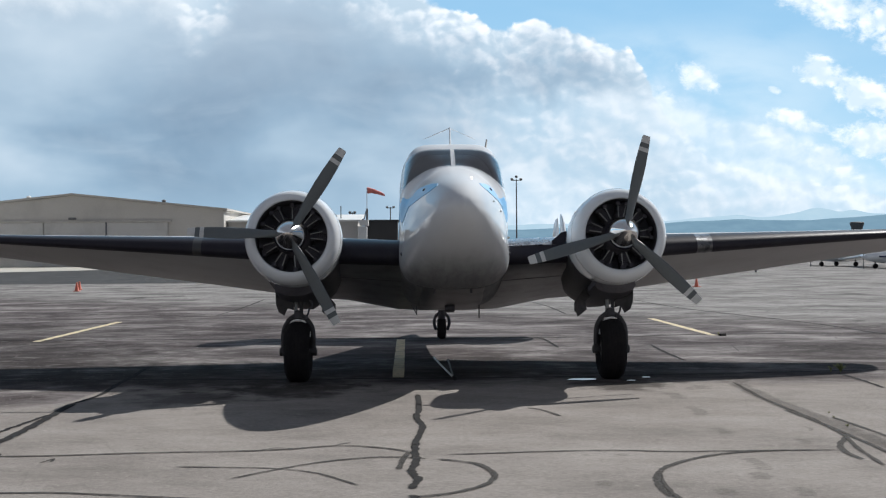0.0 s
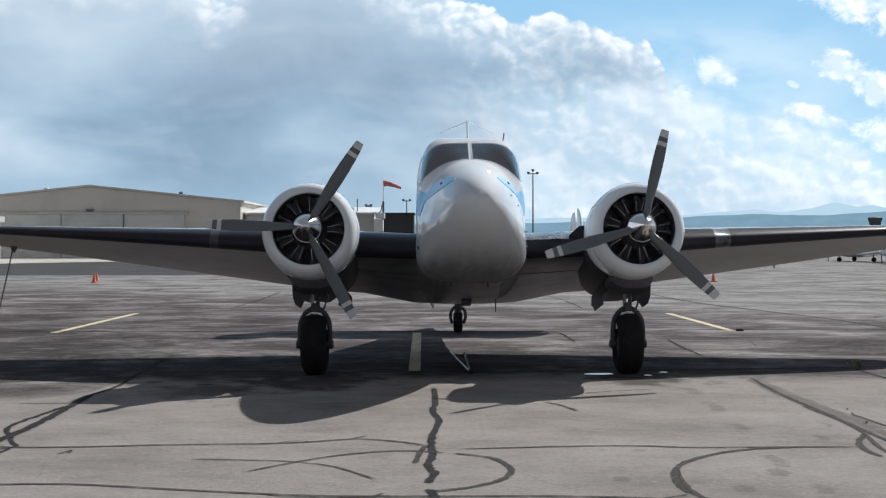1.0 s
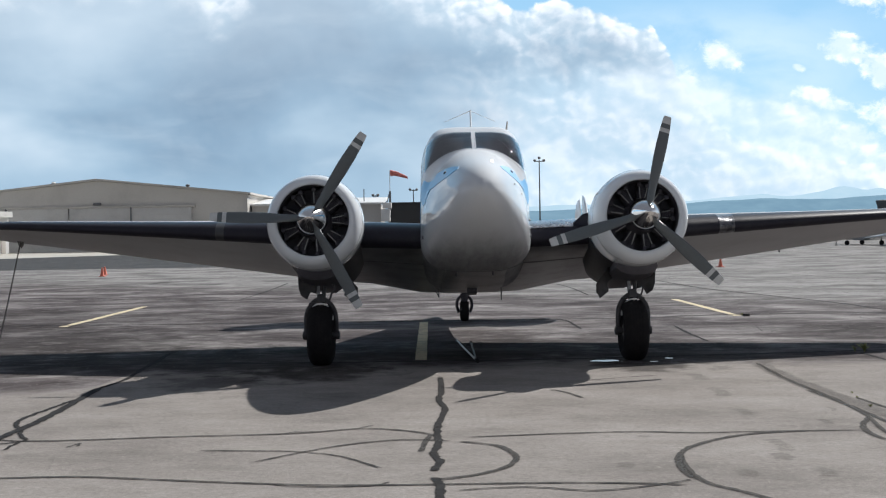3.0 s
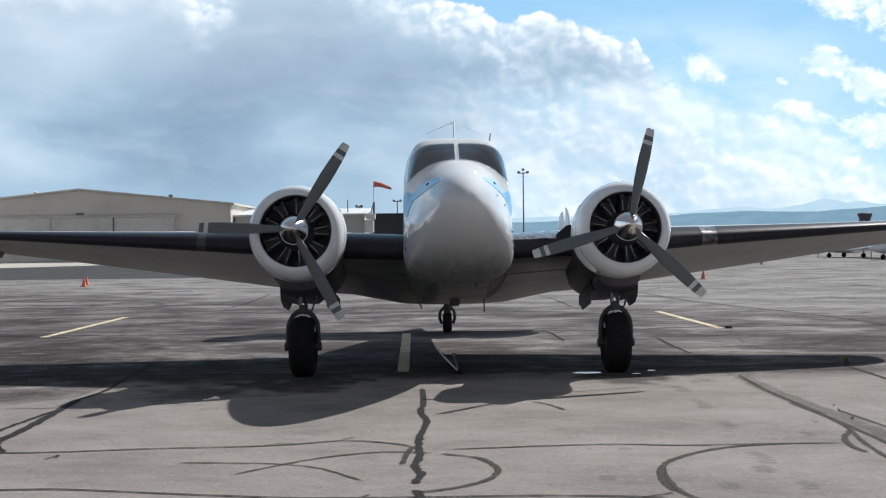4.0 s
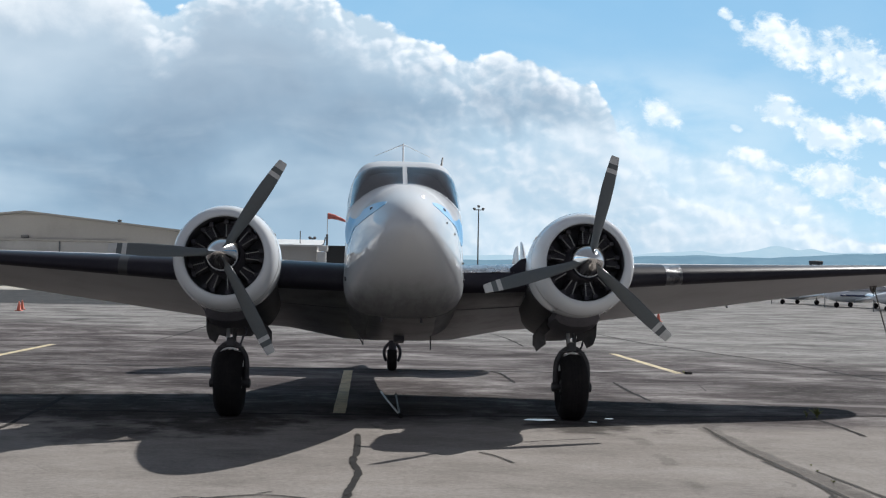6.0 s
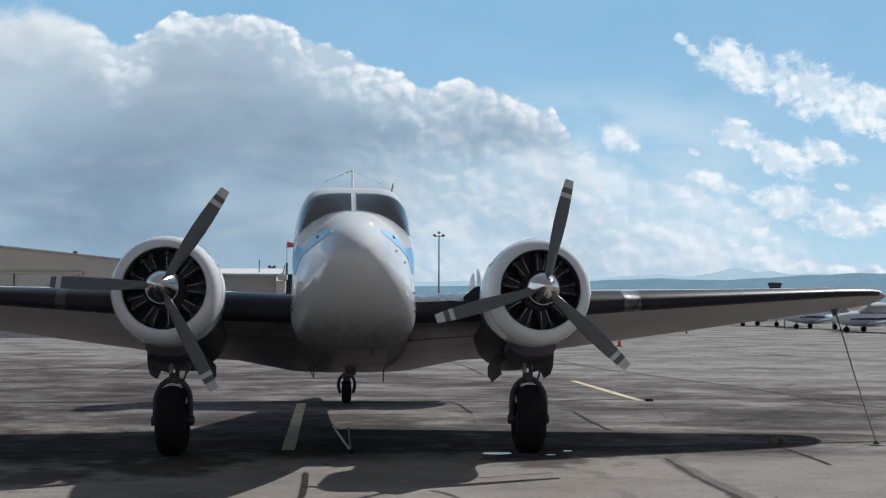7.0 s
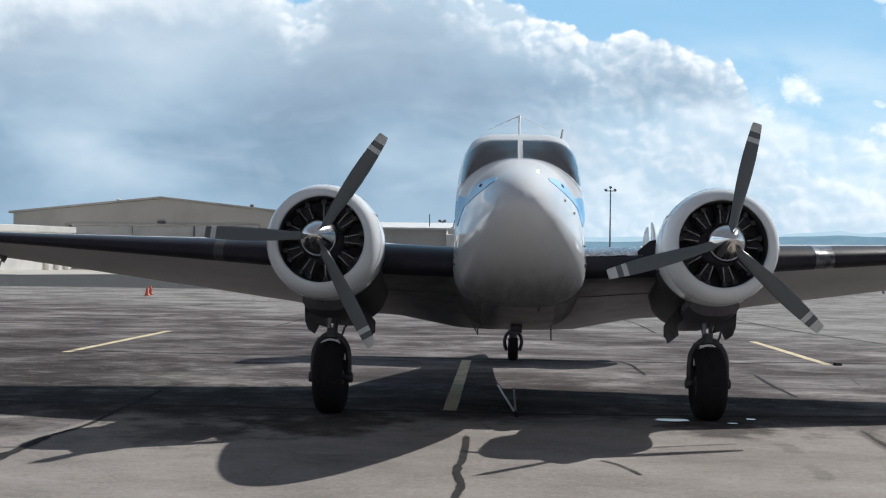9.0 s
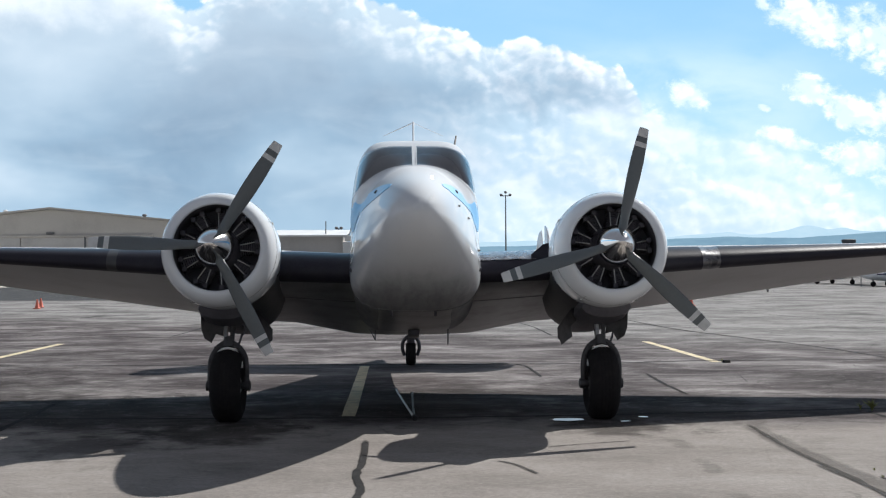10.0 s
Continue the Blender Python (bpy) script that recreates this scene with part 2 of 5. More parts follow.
def grimy_shaded_paint():
    """White paint with oil and exhaust dirt below, plus underside shade painted in."""
    m = bpy.data.materials.new("white_paint_with_grime_and_shade")
    m.use_nodes = True
    n = Nodes(m.node_tree)
    at = n.add("ShaderNodeTexCoord").outputs["Object"]
    sep = n.add("ShaderNodeSeparateXYZ")
    n.put(sep.inputs[0], at)
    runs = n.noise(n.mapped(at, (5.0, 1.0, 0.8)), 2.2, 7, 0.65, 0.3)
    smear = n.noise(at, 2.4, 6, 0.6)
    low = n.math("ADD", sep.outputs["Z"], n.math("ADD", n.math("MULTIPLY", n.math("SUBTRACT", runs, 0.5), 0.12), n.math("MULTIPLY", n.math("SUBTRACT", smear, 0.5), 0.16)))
    # darkens by height: underside shade and grime together
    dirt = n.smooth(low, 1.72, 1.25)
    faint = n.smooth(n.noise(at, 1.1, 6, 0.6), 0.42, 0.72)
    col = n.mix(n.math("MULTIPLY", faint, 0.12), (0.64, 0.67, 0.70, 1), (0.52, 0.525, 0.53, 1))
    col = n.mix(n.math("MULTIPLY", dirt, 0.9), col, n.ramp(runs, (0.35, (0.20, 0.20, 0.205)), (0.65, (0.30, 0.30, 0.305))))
    fleck = n.smooth(n.noise(at, 30, 3, 0.5), 0.70, 0.76)
    col = n.mix(n.math("MULTIPLY", fleck, 0.35), col, (0.30, 0.29, 0.28, 1))
    b = n.add("ShaderNodeBsdfPrincipled")
    n.put(b.inputs["Base Color"], col)
    b.inputs["Specular IOR Level"].default_value = 0.0
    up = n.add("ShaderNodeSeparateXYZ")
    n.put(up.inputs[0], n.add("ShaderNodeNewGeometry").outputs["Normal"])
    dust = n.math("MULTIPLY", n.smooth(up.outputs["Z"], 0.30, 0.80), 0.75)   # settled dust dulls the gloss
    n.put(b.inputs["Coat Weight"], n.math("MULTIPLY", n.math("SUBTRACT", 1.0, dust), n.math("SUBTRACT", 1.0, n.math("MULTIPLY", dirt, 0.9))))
    b.inputs["Coat Roughness"].default_value = 0.012
    b.inputs["Coat IOR"].default_value = 1.5
    n.put(b.inputs["Roughness"], n.math("ADD", 0.42, n.math("ADD", n.math("MULTIPLY", dirt, 0.14), n.math("MULTIPLY", smear, 0.06))))
    out = n.add("ShaderNodeOutputMaterial")
    n.put(out.inputs["Surface"], b.outputs[0])
    return m


GRIMY_SHADED = grimy_shaded_paint()
BLUE = material("light_blue_paint", (0.16, 0.44, 0.75), 0.4, coat=0.2, stain=0.2)
RUBBER_BOOT = material("deice_rubber", (0.033, 0.031, 0.040), 0.36, shine=0.10, stain=0.5, stain_scale=3, dark=(0.05, 0.05, 0.055), grain=0.1, bump=0.08, bump_scale=18)
TYRE = material("tyre_rubber", (0.017, 0.016, 0.017), 0.9, shine=0.14, grain=0.15, stain=0.5, stain_scale=9, dark=(0.028, 0.026, 0.024), bump=0.2, bump_scale=120)
CHROME = material("polished_metal", (0.78, 0.77, 0.75), 0.10, 1.0, stain=0.2, stain_scale=9)
ALLOY = material("dull_alloy", (0.42, 0.42, 0.41), 0.42, 0.9, stain=0.5, stain_scale=9, grain=0.1)
STEEL = material("gear_paint_grey", (0.085, 0.083, 0.085), 0.5, 0.2, shine=0.3, stain=0.6, stain_scale=7, dark=(0.03, 0.03, 0.03), grain=0.1)
BLACK_METAL = material("black_engine_metal", (0.105, 0.102, 0.115), 0.5, 0.3, shine=0.25, stain=0.5, stain_scale=8, dark=(0.075, 0.07, 0.075), grain=0.1)
BLADE = material("blade_grey_paint", (0.118, 0.136, 0.142), 0.42, stain=0.4, stain_scale=6, dark=(0.13, 0.13, 0.13), grain=0.06)
TIP = material("blade_tip_white", (0.62, 0.63, 0.62), 0.45, stain=0.3, stain_scale=14)
SEAM = material("panel_seam", (0.16, 0.16, 0.165), 0.6, stain=0.4)
TAN = material("hangar_tan_sheet", (0.60, 0.575, 0.535), 0.6, stain=0.3, stain_scale=0.25, grain=0.05, grain_scale=6)
TAN_DARK = material("hangar_trim", (0.56, 0.53, 0.49), 0.6, stain=0.3, stain_scale=0.6)
OFFWHITE = material("white_sheet_metal", (0.78, 0.78, 0.76), 0.5, stain=0.3, stain_scale=0.5)
DARK_WALL = material("dark_wall", (0.03, 0.032, 0.035), 0.7, stain=0.4, stain_scale=0.5)
POLE = material("galvanised_pole", (0.17, 0.18, 0.19), 0.55, 0.4, stain=0.3)
ORANGE = material("cone_orange", (0.68, 0.17, 0.11), 0.5, stain=0.3, stain_scale=5)
SOCK = material("windsock_cloth", (0.72, 0.22, 0.19), 0.8, stain=0.4, stain_scale=2)
YELLOW = material("line_yellow_paint", (0.68, 0.58, 0.38), 0.8, shine=0.2, stain=0.7, stain_scale=4, dark=(0.26, 0.23, 0.17), grain=0.3, grain_scale=60)
ROPE = material("rope", (0.16, 0.148, 0.135), 0.9, grain=0.2)
WEED = material("weed_leaf", (0.22, 0.23, 0.07), 0.7, stain=0.5, stain_scale=20)


LIT_LENS = bpy.data.materials.new("lit_lamp_lens")
LIT_LENS.use_nodes = True
lens = LIT_LENS.node_tree.nodes["Principled BSDF"]
lens.inputs["Base Color"].default_value = (0.8, 0.8, 0.8, 1)
lens.inputs["Emission Color"].default_value = (1.0, 0.95, 0.93, 1)
lens.inputs["Emission Strength"].default_value = 0.9


def glass_material(name, tint):
    m = bpy.data.materials.new(name)
    m.use_nodes = True
    b = m.node_tree.nodes["Principled BSDF"]
    b.inputs["Base Color"].default_value = (*tint, 1)
    b.inputs["Roughness"].default_value = 0.0
    b.inputs["IOR"].default_value = 1.5
    b.inputs["Transmission Weight"].default_value = 1.0
    return m


GLASS = glass_material("windshield_glass", (0.86, 0.88, 0.90))


def ground_material():
    m = bpy.data.materials.new("apron_asphalt")
    m.use_nodes = True
    n = Nodes(m.node_tree)
    at = n.add("ShaderNodeTexCoord").outputs["Object"]
    sep = n.add("ShaderNodeSeparateXYZ")
    n.put(sep.inputs[0], at)
    y = sep.outputs["Y"]
    wob = n.math("MULTIPLY", n.math("SUBTRACT", n.noise(at, 0.35, 4, 0.6), 0.5), 1.6)
    yy = n.math("ADD", y, wob)
    blotch = n.noise(n.mapped(at, (0.6, 1.0, 1)), 0.7, 8, 0.65)
    patch = n.noise(n.mapped(at, (0.62, 1.0, 1), (5, 2, 0)), 0.62, 13, 0.70, 0.5)
    grit = n.noise(at, 90, 3, 0.8)
    stone = n.noise(at, 22, 4, 0.7)
    tan = n.ramp(blotch, (0.30, (0.182, 0.165, 0.152)), (0.5, (0.259, 0.237, 0.219)), (0.72, (0.322, 0.297, 0.276)))
    old = n.ramp(patch, (0.36, (0.047, 0.0385, 0.039)), (0.46, (0.090, 0.0775, 0.077)), (0.53, (0.153, 0.1375, 0.136)), (0.60, (0.238, 0.220, 0.214)), (0.68, (0.332, 0.313, 0.30)))
    new_ = n.ramp(blotch, (0.35, (0.05, 0.052, 0.055)), (0.65, (0.085, 0.086, 0.088)))
    far = n.ramp(blotch, (0.3, (0.15, 0.145, 0.13)), (0.7, (0.25, 0.24, 0.21)))
    field = n.ramp(blotch, (0.3, (0.10, 0.10, 0.05)), (0.7, (0.17, 0.15, 0.08)))
    beyond = n.math("ADD", yy, n.math("MULTIPLY", n.smooth(sep.outputs["X"], -4.10, -4.35), 1.9))   # the old slab reaches further out beyond the sealed joint
    col = n.mix(n.smooth(beyond, -0.9, 0.1), tan, old)
    far_old = n.ramp(patch, (0.36, (0.115, 0.110, 0.107)), (0.46, (0.195, 0.187, 0.181)), (0.58, (0.300, 0.288, 0.278)))
    col = n.mix(n.smooth(n.math("ADD", yy, n.math("MULTIPLY", sep.outputs["X"], 0.7)), 13.0, 21.0), col, far_old)
    strip = n.math("MULTIPLY", n.smooth(yy, 42.5, 43.5), n.smooth(sep.outputs["X"], 0.0, -8.0))
    col = n.mix(strip, col, new_)
    cell = n.add("ShaderNodeTexVoronoi")
    cell.feature = "DISTANCE_TO_EDGE"
    n.put(cell.inputs["Vector"], n.mapped(n.mix(0.12, at, n.noise(at, 1.2, 5, 0.7)), (0.16, 0.24, 1)))
    gap = n.math("MULTIPLY", n.smooth(cell.outputs["Distance"], 0.010, 0.002), n.smooth(n.noise(at, 0.4, 3, 0.5), 0.42, 0.6))
    col = n.mix(n.math("MULTIPLY", gap, n.math("ADD", 0.15, n.math("MULTIPLY", n.smooth(yy, -1.5, 2.0), 0.6))), col, (0.03, 0.03, 0.03, 1))
    col = n.mix(n.smooth(y, 260.0, 300.0), col, field)
    # oil and dark asphalt patches; under the aircraft they paint its shadow darker
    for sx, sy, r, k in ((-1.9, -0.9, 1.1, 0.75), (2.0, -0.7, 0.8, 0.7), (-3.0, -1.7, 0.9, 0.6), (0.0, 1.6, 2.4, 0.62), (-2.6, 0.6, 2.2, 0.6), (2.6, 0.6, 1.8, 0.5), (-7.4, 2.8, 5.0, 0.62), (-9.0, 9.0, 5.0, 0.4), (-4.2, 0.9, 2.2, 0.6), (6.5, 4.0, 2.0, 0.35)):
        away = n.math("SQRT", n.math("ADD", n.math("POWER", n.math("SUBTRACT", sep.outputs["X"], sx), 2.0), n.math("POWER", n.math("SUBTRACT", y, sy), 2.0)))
        spill_shade = n.smooth(n.math("ADD", n.math("DIVIDE", away, r), n.math("MULTIPLY", n.math("SUBTRACT", n.noise(at, 2.2, 6, 0.65), 0.5), 2.2)), 1.0, 0.35)
        col = n.mix(n.math("MULTIPLY", spill_shade, k), col, (0.029, 0.024, 0.022, 1))
    ragged = n.noise(n.mapped(at, (0.60, 1.0, 1), (3, 8, 0)), 2.6, 10, 0.74, 0.4)
    worn = n.smooth(yy, -1.5, 1.5)
    col = n.mix(n.math("MULTIPLY", n.smooth(ragged, 0.54, 0.64), n.math("MULTIPLY", worn, 0.30)), col, (0.30, 0.288, 0.268, 1))
    col = n.mix(n.math("MULTIPLY", n.smooth(ragged, 0.46, 0.37), n.math("MULTIPLY", worn, 0.40)), col, (0.050, 0.043, 0.040, 1))
    mottle = n.noise(n.mapped(at, (0.7, 1.0, 1), (1, 6, 0)), 5.5, 8, 0.7)
    col = n.mix(n.math("ADD", 0.12, n.math("MULTIPLY", worn, 0.18)), col, n.ramp(mottle, (0.36, (0.25, 0.25, 0.25)), (0.64, (0.75, 0.75, 0.75))), "OVERLAY")
    scuff = n.smooth(n.noise(n.mapped(at, (1, 1, 1), (9, 4, 0)), 1.4, 6, 0.6), 0.55, 0.68)
    col = n.mix(n.math("MULTIPLY", scuff, n.math("ADD", 0.18, n.math("MULTIPLY", worn, 0.18))), col, (0.075, 0.07, 0.063, 1))
    speck = n.smooth(n.noise(at, 24, 2, 0.5), 0.66, 0.72)
    col = n.mix(n.math("MULTIPLY", speck, 0.6), col, (0.34, 0.32, 0.29, 1))
    col = n.mix(0.42, col, n.ramp(grit, (0.3, (0.2, 0.2, 0.2)), (0.7, (0.8, 0.8, 0.8))), "OVERLAY")
    col = n.mix(0.28, col, n.ramp(stone, (0.3, (0.2, 0.2, 0.2)), (0.7, (0.8, 0.8, 0.8))), "OVERLAY")
    b = n.add("ShaderNodeBsdfPrincipled")
    n.put(b.inputs["Base Color"], col)
    b.inputs["Roughness"].default_value = 0.9
    b.inputs["Specular IOR Level"].default_value = 0.05
    node = n.add("ShaderNodeBump")
    n.put(node.inputs["Height"], n.math("ADD", n.math("MULTIPLY", grit, 0.4), stone))
    node.inputs["Strength"].default_value = 0.25
    node.inputs["Distance"].default_value = 0.008
    n.put(b.inputs["Normal"], node.outputs[0])
    out = n.add("ShaderNodeOutputMaterial")
    n.put(out.inputs["Surface"], b.outputs[0])
    return m


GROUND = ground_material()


def worn_mark(name, low, high, strong, least=0.35):
    """Thin rubber or tar on asphalt: it fades at its rims and where it has worn off."""
    m = bpy.data.materials.new(name)
    m.use_nodes = True
    n = Nodes(m.node_tree)
    at = n.add("ShaderNodeTexCoord").outputs["Object"]
    cover = n.add("ShaderNodeAttribute")
    cover.attribute_name = "cover"
    b = n.add("ShaderNodeBsdfPrincipled")
    n.put(b.inputs["Base Color"], n.ramp(n.noise(at, 9, 5, 0.65), (0.3, low), (0.7, high)))
    b.inputs["Roughness"].default_value = 0.92
    b.inputs["Specular IOR Level"].default_value = 0.1
    wear = n.math("MULTIPLY", n.smooth(n.noise(at, 2.5, 7, 0.7), 0.28, 0.58), n.smooth(n.noise(at, 40, 4, 0.7), 0.25, 0.60))
    wear = n.math("ADD", least, n.math("MULTIPLY", wear, 1.0 - least))
    n.put(b.inputs["Alpha"], n.math("MULTIPLY", n.math("MULTIPLY", n.smooth(cover.outputs["Fac"], 0.0, 0.8), wear), strong, clamp=True))
    out = n.add("ShaderNodeOutputMaterial")
    n.put(out.inputs["Surface"], b.outputs[0])
    return m


SKID = worn_mark("skid_rubber", (0.045, 0.043, 0.041), (0.080, 0.076, 0.071), 1.15)
STAIN = worn_mark("dirt_stain", (0.070, 0.066, 0.060), (0.12, 0.113, 0.104), 0.42)
SMUDGE = worn_mark("faint_smudge", (0.070, 0.066, 0.060), (0.12, 0.113, 0.104), 0.26, 0.2)
SEALANT = worn_mark("worn_crack_sealant", (0.016, 0.016, 0.017), (0.042, 0.040, 0.039), 1.3, 0.62)


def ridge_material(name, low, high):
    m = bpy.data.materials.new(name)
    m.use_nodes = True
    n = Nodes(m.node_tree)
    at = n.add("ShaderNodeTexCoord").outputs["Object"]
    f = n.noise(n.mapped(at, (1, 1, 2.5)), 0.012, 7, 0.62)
    # the hills glow by themselves, with distance haze put into the colour
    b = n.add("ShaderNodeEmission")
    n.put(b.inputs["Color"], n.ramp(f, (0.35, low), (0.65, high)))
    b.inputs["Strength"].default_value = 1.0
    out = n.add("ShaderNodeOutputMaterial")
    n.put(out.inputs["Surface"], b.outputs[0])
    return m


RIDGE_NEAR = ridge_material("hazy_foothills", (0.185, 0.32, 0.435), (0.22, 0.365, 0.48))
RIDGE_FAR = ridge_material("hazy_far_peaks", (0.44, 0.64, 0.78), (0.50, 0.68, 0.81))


# ---- mesh tools ----
def part(name, bm, mat, parent=None, label="", smooth=True, sharp=38):
    """Links a bmesh as one mesh object, under a thing or a part."""
    bmesh.ops.recalc_face_normals(bm, faces=bm.faces)
    for f in bm.faces:
        f.smooth = smooth
    if smooth:
        for e in bm.edges:
            if len(e.link_faces) == 2 and e.calc_face_angle(0) > radians(sharp):
                e.smooth = False
    me = bpy.data.meshes.new(name)
    bm.to_mesh(me)
    bm.free()
    for m in mat if isinstance(mat, (list, tuple)) else [mat]:
        me.materials.append(m)
    ob = new(name, me)
    if parent:
        ob.parent = parent
    if label:
        tagged(ob, label)
    return ob


def thing(name, label, category, at=(0, 0, 0), group="", kind=""):
    ob = new(name)
    ob.location = at
    return tagged(ob, label, category, group, kind)


def loft(bm, rings, cap=True, closed=True, mat=0):
    """Skins rings of points, each with the same count."""
    rows = [[bm.verts.new(p) for p in ring] for ring in rings]
    count = len(rows[0])
    for a, b in zip(rows, rows[1:]):
        for i in range(count if closed else count - 1):
            j = (i + 1) % count
            f = bm.faces.new((a[i], a[j], b[j], b[i]))
            f.material_index = mat
    if cap and closed:
        for row in (rows[0], rows[-1]):
            f = bm.faces.new(row)
            f.material_index = mat
    return rows


def lathe(bm, profile, origin=(0, 0, 0), axis=(0, 1, 0), seg=32, cap=True, mat=0):
    """Turns (along, radius) pairs round an axis."""
    axis = Vector(axis).normalized()
    a = axis.orthogonal().normalized()
    b = axis.cross(a)
    o = Vector(origin)
    rings = []
    for s, r in profile:
        rings.append([o + axis * s + (a * math.cos(2 * math.pi * i / seg) + b * math.sin(2 * math.pi * i / seg)) * max(r, 0.0004) for i in range(seg)])
    loft(bm, rings, cap, True, mat)


def tube(bm, points, radius, seg=10, mat=0, taper=None):
    """A round bar along points."""
    pts = [Vector(p) for p in points]
    rings = []
    side = None
    for i, p in enumerate(pts):
        d = (pts[min(i + 1, len(pts) - 1)] - pts[max(i - 1, 0)]).normalized()
        if side is None:
            side = d.orthogonal().normalized()
        side = (side - d * side.dot(d)).normalized()
        up = d.cross(side)
        r = radius if taper is None else radius + (taper - radius) * i / (len(pts) - 1)
        rings.append([p + (side * math.cos(2 * math.pi * k / seg) + up * math.sin(2 * math.pi * k / seg)) * r for k in range(seg)])
    loft(bm, rings, True, True, mat)


def block(bm, low, high, bevel=0.0, m=None, mat=0):
    """A box between two corners, with rounded edges."""
    low, high = Vector(low), Vector(high)
    made = bmesh.ops.create_cube(bm, size=1.0)
    bmesh.ops.scale(bm, vec=high - low, verts=made["verts"])
    bmesh.ops.translate(bm, vec=(low + high) / 2, verts=made["verts"])
    verts = made["verts"]
    if m is not None:
        bmesh.ops.transform(bm, matrix=m, verts=verts)
    faces = {f for v in verts for f in v.link_faces}
    for f in faces:
        f.material_index = mat
    if bevel:
        edges = list({e for v in verts for e in v.link_edges})
        bmesh.ops.bevel(bm, geom=edges, offset=bevel, segments=2, affect="EDGES", profile=0.5)


def spline(points, count):
    """A smooth line through a few points (Catmull-Rom)."""
    pts = [Vector(p) for p in points]
    pts = [pts[0] * 2 - pts[1]] + pts + [pts[-1] * 2 - pts[-2]]
    out = []
    spans = len(pts) - 3
    for k in range(count):
        s = k / (count - 1) * spans
        i = min(int(s), spans - 1)
        f = s - i
        a, b, c, d = pts[i:i + 4]
        out.append(0.5 * (2 * b + (c - a) * f + (2 * a - 5 * b + 4 * c - d) * f * f + (3 * b - a - 3 * c + d) * f ** 3))
    return out


def table(rows, x):
    """Smooth values between the rows of a table, by its first column."""
    if x <= rows[0][0]:
        return rows[0][1:]
    for i in range(len(rows) - 1):
        if x <= rows[i + 1][0]:
            p0, p1, p2, p3 = rows[max(i - 1, 0)], rows[i], rows[i + 1], rows[min(i + 2, len(rows) - 1)]
            h = p2[0] - p1[0]
            f = (x - p1[0]) / h
            out = []
            for k in range(1, len(p1)):
                m1 = (p2[k] - p0[k]) / max(p2[0] - p0[0], 1e-6) * h
                m2 = (p3[k] - p1[k]) / max(p3[0] - p1[0], 1e-6) * h
                out.append((2 * f ** 3 - 3 * f * f + 1) * p1[k] + (f ** 3 - 2 * f * f + f) * m1 + (3 * f * f - 2 * f ** 3) * p2[k] + (f ** 3 - f * f) * m2)
            return out
    return rows[-1][1:]


def table_lin(rows, x):
    """Straight values between the rows of a table."""
    if x <= rows[0][0]:
        return rows[0][1:]
    for a, b in zip(rows, rows[1:]):
        if x <= b[0]:
            f = (x - a[0]) / (b[0] - a[0])
            return [u + (v - u) * f for u, v in zip(a[1:], b[1:])]
    return rows[-1][1:]


# ---- ground and distance ----
def build_ground():
    bm = bmesh.new()
    xs = [-4600, -600, -120, -40, -12, 0, 12, 40, 120, 600, 4600]
    ys = [-400, -60, -20, -8, 0, 8, 20, 60, 150, 400, 1500, 4700]
    grid = [[bm.verts.new((x, y, 0)) for x in xs] for y in ys]
    for a, b in zip(grid, grid[1:]):
        for i in range(len(xs) - 1):
            bm.faces.new((a[i], a[i + 1], b[i + 1], b[i]))
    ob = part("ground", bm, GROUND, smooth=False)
    tagged(ob, "weathered grey and tan asphalt airport apron with sealed cracks", "apron", kind="structure")


build_ground()


def ridge(name, y, depth, base, seed, mat, label):
    """A long hill line: base gives (x, height) pairs."""
    bm = bmesh.new()
    rows = []
    steps = 260
    x0, x1 = base[0][0], base[-1][0]
    for j, (dy, k) in enumerate(((0, 0.0), (depth * 0.3, 0.55), (depth * 0.6, 0.9), (depth, 1.0))):
        row = []
        for i in range(steps + 1):
            x = x0 + (x1 - x0) * i / steps
            h = table(base, x)[0]
            rough = noise.fractal(Vector((x * 0.004 + seed, j * 0.7, seed)), 1.0, 2.0, 5) * h * 0.09
            row.append(Vector((x, y + dy, max(0, (h + rough) * k) - (8 if k == 0 else 0))))
        rows.append(row)
    loft(bm, rows, cap=False, closed=False)
    ob = part(name, bm, mat)
    return tagged(ob, label, "mountains", kind="structure")


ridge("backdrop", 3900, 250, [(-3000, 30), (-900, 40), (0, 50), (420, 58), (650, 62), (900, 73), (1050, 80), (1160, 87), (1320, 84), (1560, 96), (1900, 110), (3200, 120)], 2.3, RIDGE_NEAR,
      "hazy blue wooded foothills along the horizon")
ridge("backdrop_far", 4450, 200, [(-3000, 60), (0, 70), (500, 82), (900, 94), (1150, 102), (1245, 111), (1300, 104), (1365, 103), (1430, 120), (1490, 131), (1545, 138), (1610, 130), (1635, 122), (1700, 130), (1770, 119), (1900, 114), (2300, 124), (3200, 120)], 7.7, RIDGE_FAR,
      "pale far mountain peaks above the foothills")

# wing white is greyed to put the underside's shade into the paint
WING_PAINT = material("aged_shaded_wing_paint", (0.52, 0.52, 0.515), 0.5, stain=0.45, stain_scale=1.5, dark=(0.38, 0.375, 0.36))
# oil-stained paint, darkened further to hold the shade under the belly
BELLY = material("oily_shaded_belly_paint", (0.23, 0.228, 0.235), 0.38, stain=0.75, stain_scale=2.6, dark=(0.085, 0.083, 0.08))

# ---- the aircraft: its body lies at a tail-down angle ----
PITCH = 11.0
BODY = Matrix.Translation((0, -1.25, 1.84)) @ Matrix.Rotation(radians(-PITCH), 4, "X")


